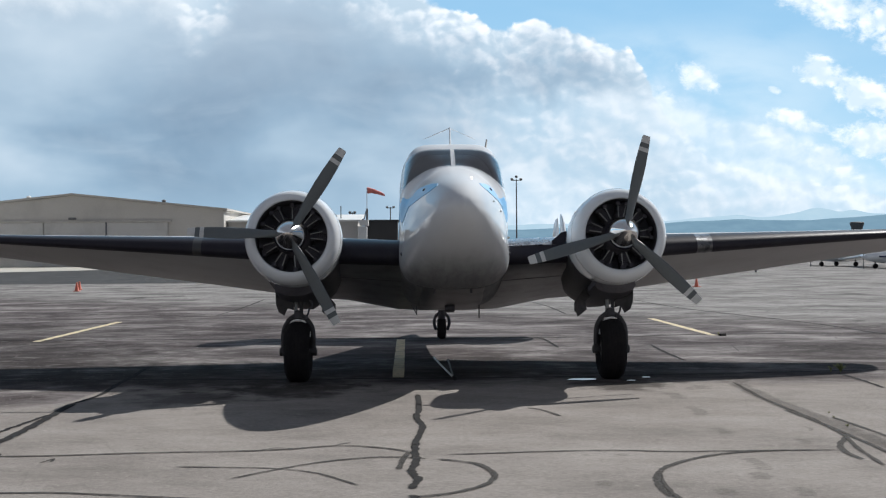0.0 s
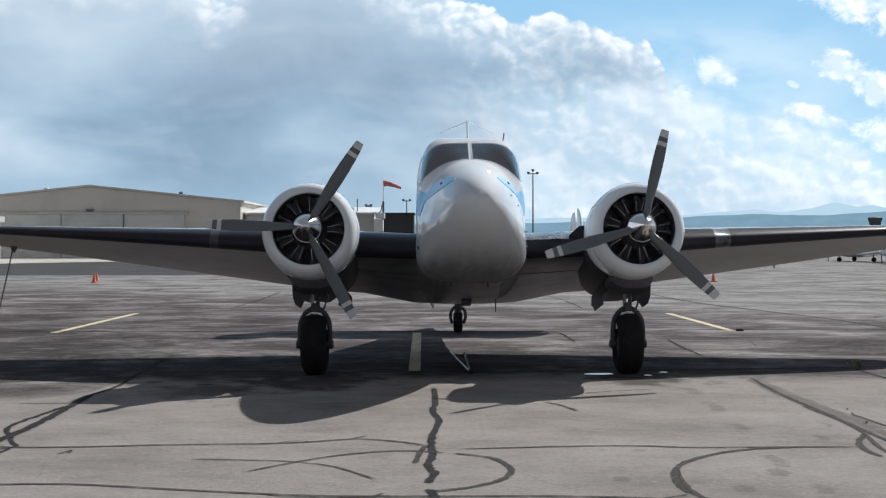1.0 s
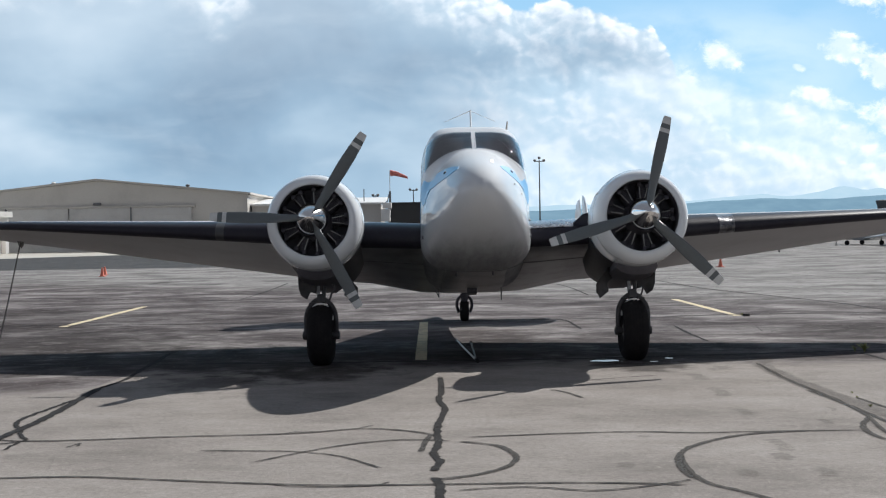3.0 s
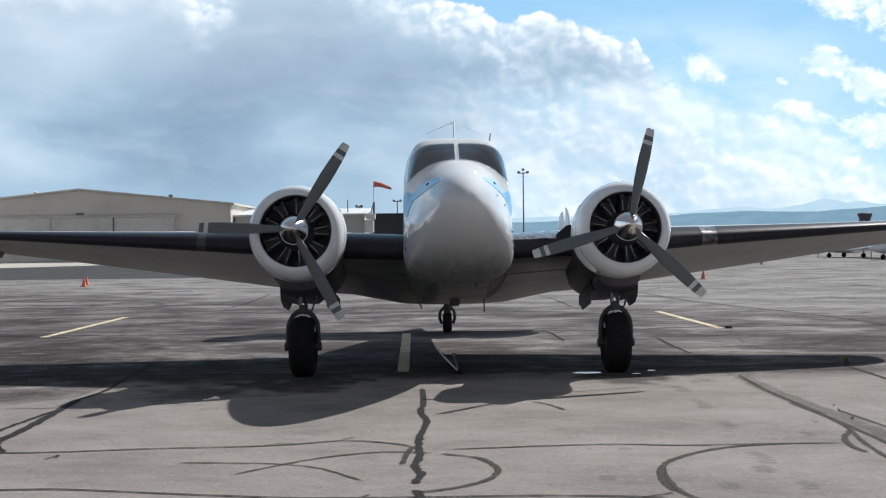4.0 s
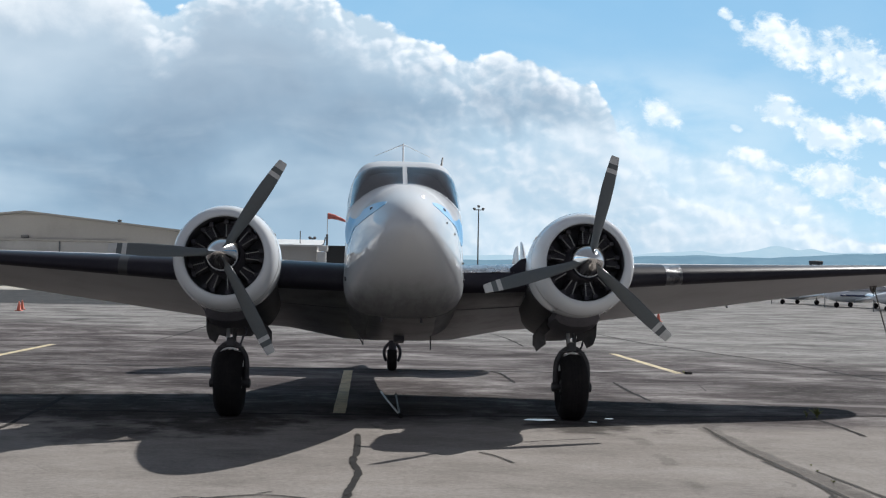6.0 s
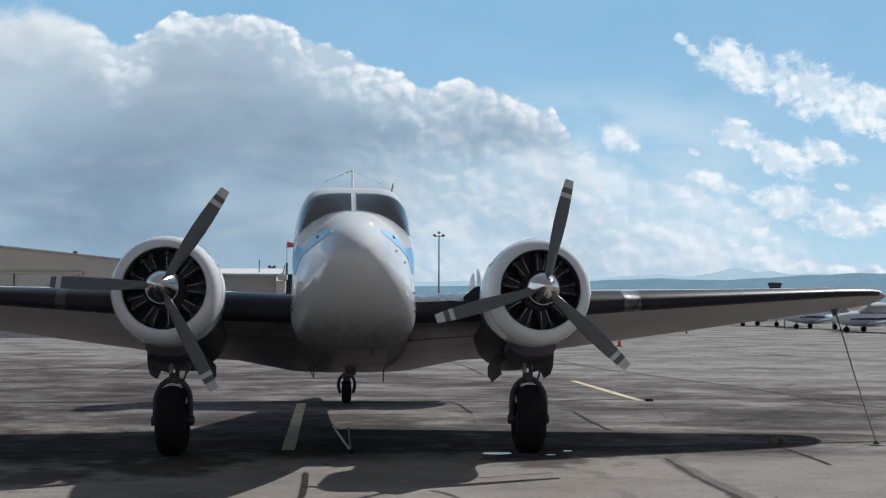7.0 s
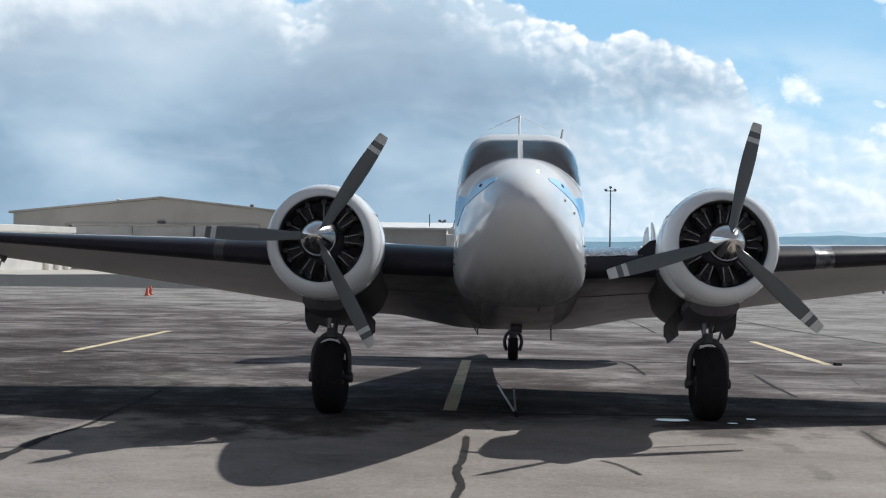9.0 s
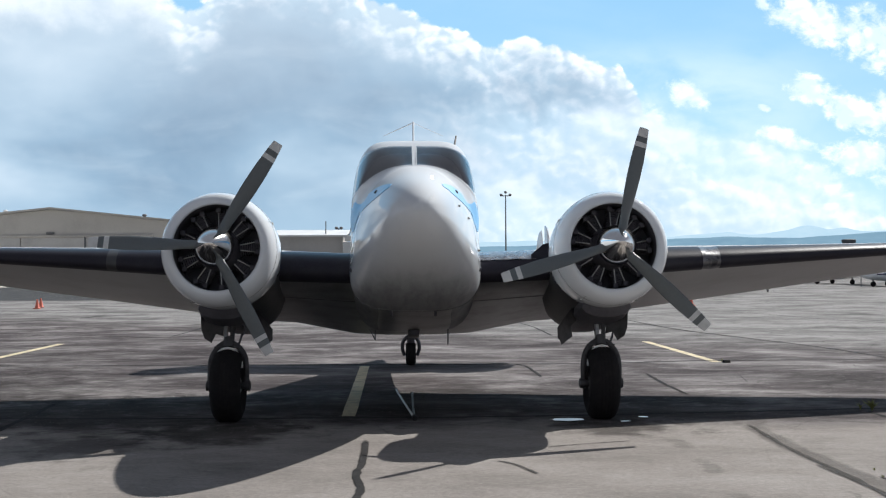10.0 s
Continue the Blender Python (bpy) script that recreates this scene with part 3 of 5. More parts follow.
def to_world(bm):
    bmesh.ops.transform(bm, matrix=BODY, verts=bm.verts)
    return bm


# the engines' thrust line droops a little against the body
THRUST = Matrix.Translation((0, -1.25, 1.84)) @ Matrix.Rotation(radians(-6.0), 4, "X")


def to_thrust(bm):
    bmesh.ops.transform(bm, matrix=THRUST, verts=bm.verts)
    return bm


plane = thing("twin_engine_aircraft", "white twin-engine taildragger aircraft with light blue stripes, parked", "aircraft")

# stations: y, half width, top, bottom, height of the widest place, roundness above, below
HULL = [
    (-1.08, 0.03, 0.130, 0.065, 0.10, 2.0, 2.0),
    (-1.04, 0.11, 0.195, -0.005, 0.10, 2.0, 2.0),
    (-0.93, 0.20, 0.295, -0.085, 0.08, 2.05, 2.1),
    (-0.73, 0.300, 0.415, -0.165, 0.06, 2.08, 2.2),
    (-0.43, 0.400, 0.545, -0.24, 0.05, 2.10, 2.4),
    (-0.08, 0.49, 0.675, -0.30, 0.04, 2.12, 2.6),
    (0.32, 0.572, 0.81, -0.345, 0.03, 2.16, 2.8),
    (0.75, 0.636, 0.945, -0.38, 0.02, 2.22, 3.0),
    (1.17, 0.68, 1.075, -0.405, 0.03, 2.3, 3.2),
    (1.45, 0.70, 1.275, -0.41, 0.06, 3.7, 3.2),
    (1.76, 0.70, 1.50, -0.41, 0.10, 5.0, 3.2),
    (2.0, 0.70, 1.605, -0.405, 0.12, 5.3, 3.2),
    (2.3, 0.705, 1.655, -0.40, 0.12, 5.0, 3.3),
    (2.9, 0.71, 1.65, -0.385, 0.14, 3.8, 3.6),
    (3.6, 0.70, 1.53, -0.36, 0.17, 2.8, 3.6),
    (4.6, 0.66, 1.48, -0.22, 0.24, 2.4, 3.5),
    (5.6, 0.58, 1.38, -0.06, 0.34, 2.2, 2.6),
    (7.0, 0.42, 1.19, 0.10, 0.42, 2.0, 2.0),
    (8.4, 0.23, 0.98, 0.30, 0.5, 2.0, 2.0),
    (9.5, 0.07, 0.78, 0.50, 0.6, 2.0, 2.0),
    (9.8, 0.02, 0.68, 0.58, 0.62, 2.0, 2.0),
]


def hull(y, phi, out=0.0):
    """A place on the fuselage skin: phi runs from the top (0) down both sides, in degrees."""
    w, top, bot, mid, nu, nl = table(HULL, y)
    s, c = math.sin(radians(phi)), math.cos(radians(phi))
    n = nu if c >= 0 else nl
    h = top - mid if c >= 0 else mid - bot
    x = math.copysign(abs(s) ** (2 / n), s) * (w + out)
    if c > 0:
        x *= 1 - 0.06 * c ** (4 / n)
    z = mid + math.copysign(abs(c) ** (2 / n), c) * (h + out)
    return Vector((x, y, z))


def patch(lines, out, cols, thick=0.0):
    """A skin between rows of (y, phi) places, lying on the hull."""
    bm = bmesh.new()
    rows = []
    for line in lines:
        pts = spline([(y, p, 0) for y, p in line], cols)
        rows.append([hull(p[0], p[1], out) for p in pts])
    loft(bm, rows, cap=False, closed=False)
    ext = bmesh.ops.extrude_face_region(bm, geom=bm.faces[:])
    for v in ext["geom"]:
        if isinstance(v, bmesh.types.BMVert):
            v.co = v.co - Vector((v.co.x, 0.0, v.co.z - 0.3)).normalized() * (thick or out + 0.012)
    return to_world(bm)


def across(y, share):
    """The angle on the skin at which it reaches a share of its half width."""
    n = table(HULL, y)[4]
    return math.copysign(math.degrees(math.asin(abs(share) ** (n / 2))), share)


def between(a, b, count):
    """Rows that run from line a to line b."""
    return [[(ya + (yb - ya) * k / (count - 1), pa + (pb - pa) * k / (count - 1)) for (ya, pa), (yb, pb) in zip(a, b)] for k in range(count)]


# windshield edges: (y, share of the half width) along the sill and along the roof
SILL = [(1.215, 0.030), (1.22, 0.20), (1.24, 0.42), (1.275, 0.66), (1.33, 0.83), (1.42, 0.935), (1.60, 0.985)]
HEAD = [(1.675, 0.030), (1.675, 0.22), (1.68, 0.42), (1.69, 0.60), (1.715, 0.78), (1.765, 0.90), (1.86, 0.97)]


def in_windshield(y, share, margin):
    """Whether a place on the skin lies inside a windshield opening."""
    q = abs(share)
    if not 0.030 + margin / 0.7 < q < 0.985:
        return False
    sill = table_lin([(b, a) for a, b in SILL], q)[0]
    head = table_lin([(b, a) for a, b in HEAD] + [(0.985, 1.60)], q)[0]
    return sill + margin < y < head - margin


def window_ring(s, grow):
    """The outline of one windshield, grown outwards by some metres, as (y, share)."""
    line = spline([(y, q, 0) for y, q in SILL], 26) + spline([(y, q, 0) for y, q in HEAD[::-1]], 26)
    mid = sum(line, Vector()) / len(line)
    ring = []
    for k, p in enumerate(line):
        d = line[(k + 1) % len(line)] - line[k - 1]
        n = Vector((d.y * 0.7, -d.x, 0)).normalized()
        away = Vector((p.x - mid.x, (p.y - mid.y) * 0.7, 0))
        if n.dot(away) < 0:
            n = -n
        ring.append((p.x + n.x * grow, max(0.006, min(p.y + n.y * grow / 0.7, 0.997)) * s))
    return ring


def build_fuselage():
    bm = bmesh.new()
    ys = [-1.08, -1.075, -1.065, -1.05, -1.03, -1.0, -0.97, -0.93, -0.87, -0.80, -0.72, -0.62, -0.52, -0.42, -0.32, -0.22, -0.12, -0.02, 0.08, 0.18, 0.30, 0.38, 0.46, 0.56, 0.66, 0.76, 0.88, 1.0, 1.1, 1.18] + [1.20 + 0.012 * i for i in range(66)] + [2.1, 2.28] + [2.4 + i * 0.37 for i in range(21)]
    half = [math.degrees(math.asin((i / 60) ** 2.2)) for i in range(60)] + [90] + [90 + 6 * i for i in range(1, 15)]
    phis = half + [180] + [-p for p in half[:0:-1]]
    rows = [[bm.verts.new(hull(y, p)) for p in phis] for y in ys]
    count = len(phis)
    for ya, yb, ra, rb in zip(ys, ys[1:], rows, rows[1:]):
        y = (ya + yb) / 2
        nu = table(HULL, y)[4]
        for i in range(count):
            j = (i + 1) % count
            pa, pb = phis[i], phis[j]
            if abs(pa) < 90 and abs(pb) < 90:
                share = (abs(math.sin(radians(pa))) ** (2 / nu) + abs(math.sin(radians(pb))) ** (2 / nu)) / 2
                if in_windshield(y, share, 0.0):
                    continue
            f = bm.faces.new((ra[i], ra[j], rb[j], rb[i]))
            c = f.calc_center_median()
            # bottom faces take the belly paint with shade in its colour
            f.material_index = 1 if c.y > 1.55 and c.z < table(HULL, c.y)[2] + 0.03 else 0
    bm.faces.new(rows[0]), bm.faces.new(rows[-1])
    body = part("fuselage", to_world(bm), [GRIMY_SHADED, BELLY], plane, sharp=60)
    # cockpit seen through the glass: bulkhead, panel hood, seat backs
    bm = bmesh.new()
    loft(bm, [[hull(y, p, -0.03) for p in range(0, 360, 10)] for y in (2.62, 2.66)])
    part("cabin_bulkhead", to_world(bm), COCKPIT, body, "dim grey cabin bulkhead")
    bm = bmesh.new()
    block(bm, (-0.52, 1.34, 0.60), (0.52, 1.62, 0.95), 0.06)
    part("panel_hood", to_world(bm), COCKPIT, body, "dark instrument panel hood")
    for s in (-1, 1):
        bm = bmesh.new()
        block(bm, (s * 0.30 - 0.19, 2.20, 0.30), (s * 0.30 + 0.19, 2.32, 1.10), 0.05)
        block(bm, (s * 0.30 - 0.11, 2.21, 1.06), (s * 0.30 + 0.11, 2.30, 1.26), 0.04)
        part("pilot_seat", to_world(bm), COCKPIT, body, "grey pilot seat back")
    for s in (-1, 1):
        rows = [[(y, across(y, q * s)) for y, q in row] for row in between(SILL, HEAD, 9)]
        part("windshield_pane", patch(rows, 0.006, 21, 0.005), GLASS, body, "curved windshield pane").visible_shadow = False
        bm = bmesh.new()
        rings = []
        for grow, out in ((0.010, -0.004), (0.008, 0.003), (-0.007, 0.005), (-0.008, -0.010)):
            rings.append([hull(y, across(y, q), out) for y, q in window_ring(s, grow)])
        loft(bm, rings, cap=False)
        part("window_frame", to_world(bm), GRIMY_SHADED, body, "white windshield frame")
        for y0, y1 in ((2.14, 2.75), (3.1, 3.7), (4.1, 4.7)):
            a = [(y0 + 0.10, 50 * s), ((y0 + y1) / 2, 49 * s), (y1, 50 * s)]
            b = [(y0 - (0.03 if y0 < 2 else 0), 72 * s), ((y0 + y1) / 2, 73 * s), (y1, 73 * s)]
            win = part("side_window", patch(between(a, b, 5), 0.004, 9), COCKPIT, body, "dark cabin side window")
            part("pane", patch(between(a, b, 5), 0.014, 9, 0.004), GLASS, win).visible_shadow = False
        up = [(-0.391, 34.8 * s), (-0.116, 37.8 * s), (0.421, 43.9 * s), (1.0, 50.5 * s), (1.33, 63 * s), (1.6, 77 * s), (3.0, 80 * s), (5.0, 83 * s), (8.4, 84 * s)]
        dn = [(-0.44, 40.0 * s), (-0.287, 51.0 * s), (-0.01, 58.0 * s), (0.428, 62.5 * s), (0.841, 64.8 * s), (1.41, 78.8 * s), (3.0, 91 * s), (5.0, 95 * s), (8.4, 97 * s)]
        part("stripe", patch(between(up, dn, 13), 0.0045, 110), BLUE, body, "light blue painted stripe")
        # dark round vent on the stripe, and the small side scoop
        for y, phi, r, nm in ((0.07, 47.8, 0.020, "vent"), (0.98, 96, 0.024, "scoop")):
            bm = bmesh.new()
            here, there = hull(y, phi * s), hull(y, phi * s, 0.02)
            lathe(bm, [(-0.01, r), (0.012, r), (0.016, r * 0.8), (0.016, 0.004)], here, there - here, 16)
            part(nm, to_world(bm), BLACK_METAL, body)
    # landing light on the nose top and the panel seam round the belly
    bm = bmesh.new()
    a = hull(-0.422, 20.6)
    block(bm, a + Vector((-0.016, -0.02, -0.02)), a + Vector((0.016, 0.04, 0.026)), 0.007)
    part("nose_light", to_world(bm), LIT_LENS, body, "small lit nose light")
    # the aerials on the roof and under the belly
    mast = hull(2.35, 0)
    bm = bmesh.new()
    loft(bm, [[mast + Vector((0.014 * math.cos(q), 0.05 * math.sin(q) + h * 0.12, h * 0.33 - 0.02)) for q in [2 * math.pi * i / 12 for i in range(12)]] for h in (0, 0.5, 1.0)])
    part("antenna_mast", to_world(bm), WHITE, body, "thin white antenna mast")
    for s in (-1, 1):
        bm = bmesh.new()
        tube(bm, [mast + Vector((0.01 * s, 0.12, 0.305)), mast + Vector((0.36 * s, 0.46, 0.25))], 0.008 if s < 0 else 0.004, 8, taper=0.003)
        part("antenna_rod", to_world(bm), WHITE, body, "thin white antenna rod")
    foot = hull(2.2, 24)
    bm = bmesh.new()
    tube(bm, [foot - Vector((0, 0, 0.02)), foot + Vector((0.01, 0.06, 0.05)), foot + Vector((0.03, 0.14, 0.17))], 0.016, 8, taper=0.010)
    part("antenna_whip", to_world(bm), SEAM, body, "short dark whip antenna")
    for x, y, h, r in ((0.42, 3.5, 0.17, 0.009), (-0.47, 3.6, 0.10, 0.007)):
        bm = bmesh.new()
        tube(bm, [(x, y, -0.33), (x, y + 0.02, -0.36 - h * 0.5), (x, y + 0.03, -0.36 - h)], r, 8)
        if x < 0:
            tube(bm, [(x - 0.07, y, -0.33), (x - 0.03, y, -0.40), (x, y + 0.03, -0.36 - h)], r, 8)
        part("belly_antenna", to_world(bm), SEAM, body, "short dark belly antenna")
    for x, y in ((-0.25, 1.62), (0.22, 1.62)):
        bm = bmesh.new()
        tube(bm, [(x, y, -0.38), (x, y, -0.43), (x, y + 0.02, -0.455)], 0.014, 8)
        part("drain_stub", to_world(bm), BLACK_METAL, body, "short dark drain stub")
    bm = bmesh.new()
    tube(bm, [hull(1.60, q, 0.001) for q in range(112, 250, 4)], 0.004, 5)
    part("belly_seam", to_world(bm), SEAM, body)
    for y, phi in ((0.077, 73.0), (-0.304, 65.4), (0.882, 86.1)):
        bm = bmesh.new()
        here, there = hull(y, phi), hull(y, phi, 0.02)
        lathe(bm, [(-0.006, 0.014), (0.008, 0.012), (0.014, 0.006)], here, there - here, 10)
        part("skin_fitting", to_world(bm), ALLOY, body, "small metal fitting on the nose skin")
    bm = bmesh.new()
    block(bm, (-0.07, 3.35, -0.44), (0.07, 3.6, -0.34), 0.015)
    part("belly_beacon", to_world(bm), BLACK_METAL, body, "dark belly beacon housing")
    return body


COCKPIT = material("cockpit_dark", (0.42, 0.42, 0.44), 0.8, shine=0.1, stain=0.8, stain_scale=3.5, dark=(0.26, 0.262, 0.28))
fuselage = build_fuselage()


# ---- wings ----
def airfoil(count=15):
    """Chord stations from the trailing edge over the top to the nose and back below."""
    top, low = [], []
    for i in range(count):
        f = 0.5 * (1 - math.cos(math.pi * i / (count - 1)))
        t = 5 * (0.2969 * math.sqrt(f) - 0.126 * f - 0.3516 * f * f + 0.2843 * f ** 3 - 0.1036 * f ** 4)
        c = 0.1 * (f * 3 * (1 - f) ** 2)
        top.append((f, c, t))
        low.append((f, c, -t))
    return top[::-1] + low[1:-1]


def section(x, ly, lz, chord, thick, twist, names=None):
    ring = []
    for f, c, t in airfoil():
        y, z = f * chord, (c + t * thick) * chord
        a = radians(-twist)
        ring.append(Vector((x, ly + y * math.cos(a) - z * math.sin(a), lz + y * math.sin(a) + z * math.cos(a))))
    return ring


# x, nose y, nose z, chord, thickness, twist
WING = [(0.0, 1.60, 0.04, 3.05, 0.17, 5.6), (0.3, 1.60, 0.04, 3.05, 0.17, 5.6), (0.75, 1.60, 0.04, 3.05, 0.17, 5.2), (1.5, 1.61, 0.06, 2.98, 0.17, 3.0), (2.0, 1.62, 0.07, 2.95, 0.17, 2.6), (2.5, 1.68, 0.12, 2.80, 0.165, 2.6), (4.6, 2.36, 0.345, 2.00, 0.145, 2.2), (6.3, 2.90, 0.525, 1.40, 0.125, 1.2),
        (6.8, 3.10, 0.575, 1.16, 0.12, 1), (7.03, 3.26, 0.60, 0.93, 0.115, 1), (7.17, 3.45, 0.61, 0.62, 0.11, 1), (7.23, 3.66, 0.615, 0.28, 0.10, 1)]


def build_wing(s):
    rings = []
    for a, b in zip(WING, WING[1:]):
        steps = max(1, int((b[0] - a[0]) / 0.45))
        for k in range(steps):
            rings.append([u + (v - u) * k / steps for u, v in zip(a, b)])
    rings.append(list(WING[-1]))
    bm = bmesh.new()
    loft(bm, [[Vector((s * p.x, p.y, p.z)) for p in section(*r)] for r in rings])
    # centre-section underside gets the same darkened paint for its shade
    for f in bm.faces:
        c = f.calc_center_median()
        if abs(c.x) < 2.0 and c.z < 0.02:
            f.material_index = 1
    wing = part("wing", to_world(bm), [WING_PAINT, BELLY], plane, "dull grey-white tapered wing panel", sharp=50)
    # the black boot along the nose, in two lengths
    j0, j1 = (3.28, 3.40) if s < 0 else (3.22, 3.44)
    for x0, x1, up, dn in ((0.62, 1.60, 0, 0), (2.28, j0, 0, 0), (j0, j1, 1, 0), (j1, 6.98, 0, 0)):
        bm = bmesh.new()
        rows = []
        count = int((x1 - x0) / (0.03 if up else 0.16)) + 1
        for k in range(count + 1):
            x = x0 + (x1 - x0) * k / count
            r = (x, *table_lin(WING, x))
            pick = []
            for k2 in range(-5, 6):
                f = 0.085 * (k2 / 5) ** 2 * (0.5 if k2 > 0 else 1.0)
                t = 5 * (0.2969 * math.sqrt(f) - 0.126 * f - 0.3516 * f * f) * (-1 if k2 > 0 else 1)
                y, z, a = f * r[4 - 1] - 0.006, (0.1 * f * 3 * (1 - f) ** 2 + t * r[4]) * r[3] + (0.005 if k2 <= 0 else -0.005), radians(-r[5])
                pick.append(Vector((x, r[1] + y * math.cos(a) - z * math.sin(a), r[2] + y * math.sin(a) + z * math.cos(a))))
            rows.append([Vector((s * p.x, p.y, p.z)) for p in pick])
        loft(bm, rows, cap=False, closed=False)
        ext = bmesh.ops.extrude_face_region(bm, geom=bm.faces[:])
        for v in ext["geom"]:
            if isinstance(v, bmesh.types.BMVert):
                v.co.y += 0.02
        if up:
            if s > 0:
                for v in bm.verts:
                    v.co.z += 0.010 * noise.noise(v.co * 9.0)
                    v.co.y += 0.012 * noise.noise(v.co * 7.0 + Vector((3, 1, 5)))
            part("boot_joint", to_world(bm), JOINT if s < 0 else FOIL, wing, "dull grey joint between boots" if s < 0 else "crumpled silver tape over the boot joint")
        else:
            part("deice_boot", to_world(bm), RUBBER_BOOT, wing, "glossy black rubber de-icing boot")
    bm = bmesh.new()
    line = []
    for k in range(9):
        x = 0.66 + 0.96 * k / 8
        ring = section(x, *table_lin(WING, x))
        line.append(Vector((s * x, ring[19].y, ring[19].z)))
    tube(bm, line, 0.007, 6)
    part("skin_seam", to_world(bm), SEAM, wing, "dark seam under the wing root")
    return wing


FOIL = material("silver_tape", (0.17, 0.17, 0.18), 0.30, 0.6, stain=0.95, stain_scale=12, dark=(0.025, 0.025, 0.03), bump=0.9, bump_scale=14)
JOINT = material("boot_joint_grey", (0.055, 0.054, 0.056), 0.5, stain=0.6, stain_scale=6, dark=(0.04, 0.04, 0.04))
def small_vent(wing, s, x, y, z):
    bm = bmesh.new()
    tube(bm, [(s * x, y, z + 0.12), (s * x, y - 0.01, z + 0.03), (s * x, y - 0.03, z)], 0.016, 8)
    part("vent_pipe", bm, SEAM, wing, "small dark drain pipe under the wing")




def boot_fillet(wing):
    """A dark upturned corner of the boot beside the nacelle."""
    bm = bmesh.new()
    flat_ = [Vector(p) for p in ((1.40, 0.44, 1.845), (1.27, 0.40, 1.735), (1.27, 0.40, 1.665), (1.47, 0.42, 1.665), (1.47, 0.46, 1.86))]
    loft(bm, [flat_, [p + Vector((0, 0.05, -0.01)) for p in flat_]])
    part("boot_fillet", bm, RUBBER_BOOT, wing, "dark upturned boot corner beside the nacelle", smooth=False)


def boot_glint_tape(wing):
    """Crumpled silver tape along the inner boot's top, added to carry its sun glint."""
    bm = bmesh.new()
    rows = []
    for k in range(61):
        x = 0.70 + 0.62 * k / 60
        r = (x, *table_lin(WING, x))
        a = radians(-r[5])
        row = []
        for q in (1.0, 0.85, 0.7, 0.55, 0.42):
            f = 0.085 * q * q
            t = 5 * (0.2969 * math.sqrt(f) - 0.126 * f - 0.3516 * f * f)
            y, z = f * r[3] - 0.012, (0.3 * f * (1 - f) ** 2 + t * r[4]) * r[3] + 0.014
            p = Vector((x, r[1] + y * math.cos(a) - z * math.sin(a), r[2] + y * math.sin(a) + z * math.cos(a)))
            row.append(p + Vector((0, -1, 1)) * (0.006 * noise.noise(p * 13.0)))
        rows.append(row)
    loft(bm, rows, cap=False, closed=False)
    ext = bmesh.ops.extrude_face_region(bm, geom=bm.faces[:])
    for v in ext["geom"]:
        if isinstance(v, bmesh.types.BMVert):
            v.co += Vector((0, 0.006, -0.006))
    part("boot_glint_tape", to_world(bm), GLINT_TAPE, wing, "crumpled silver tape carrying the sun glint along the boot")


GLINT_TAPE = material("glint_silver_tape", (0.55, 0.55, 0.56), 0.28, 0.9, stain=0.7, stain_scale=10, dark=(0.12, 0.12, 0.13), bump=0.8, bump_scale=16)
wings = [build_wing(s) for s in (-1, 1)]
boot_glint_tape(wings[1])
boot_fillet(wings[1])
small_vent(wings[0], -1, 3.25, 3.2, 1.20)
small_vent(wings[1], 1, 4.70, 3.2, 1.25)

# ---- engines, propellers, undercarriage ----
AXIS_X = 1.96
SOOT_SHADE = material("soot_and_shade_black", (0.022, 0.022, 0.024), 0.55, stain=0.5, stain_scale=5, dark=(0.05, 0.047, 0.043))


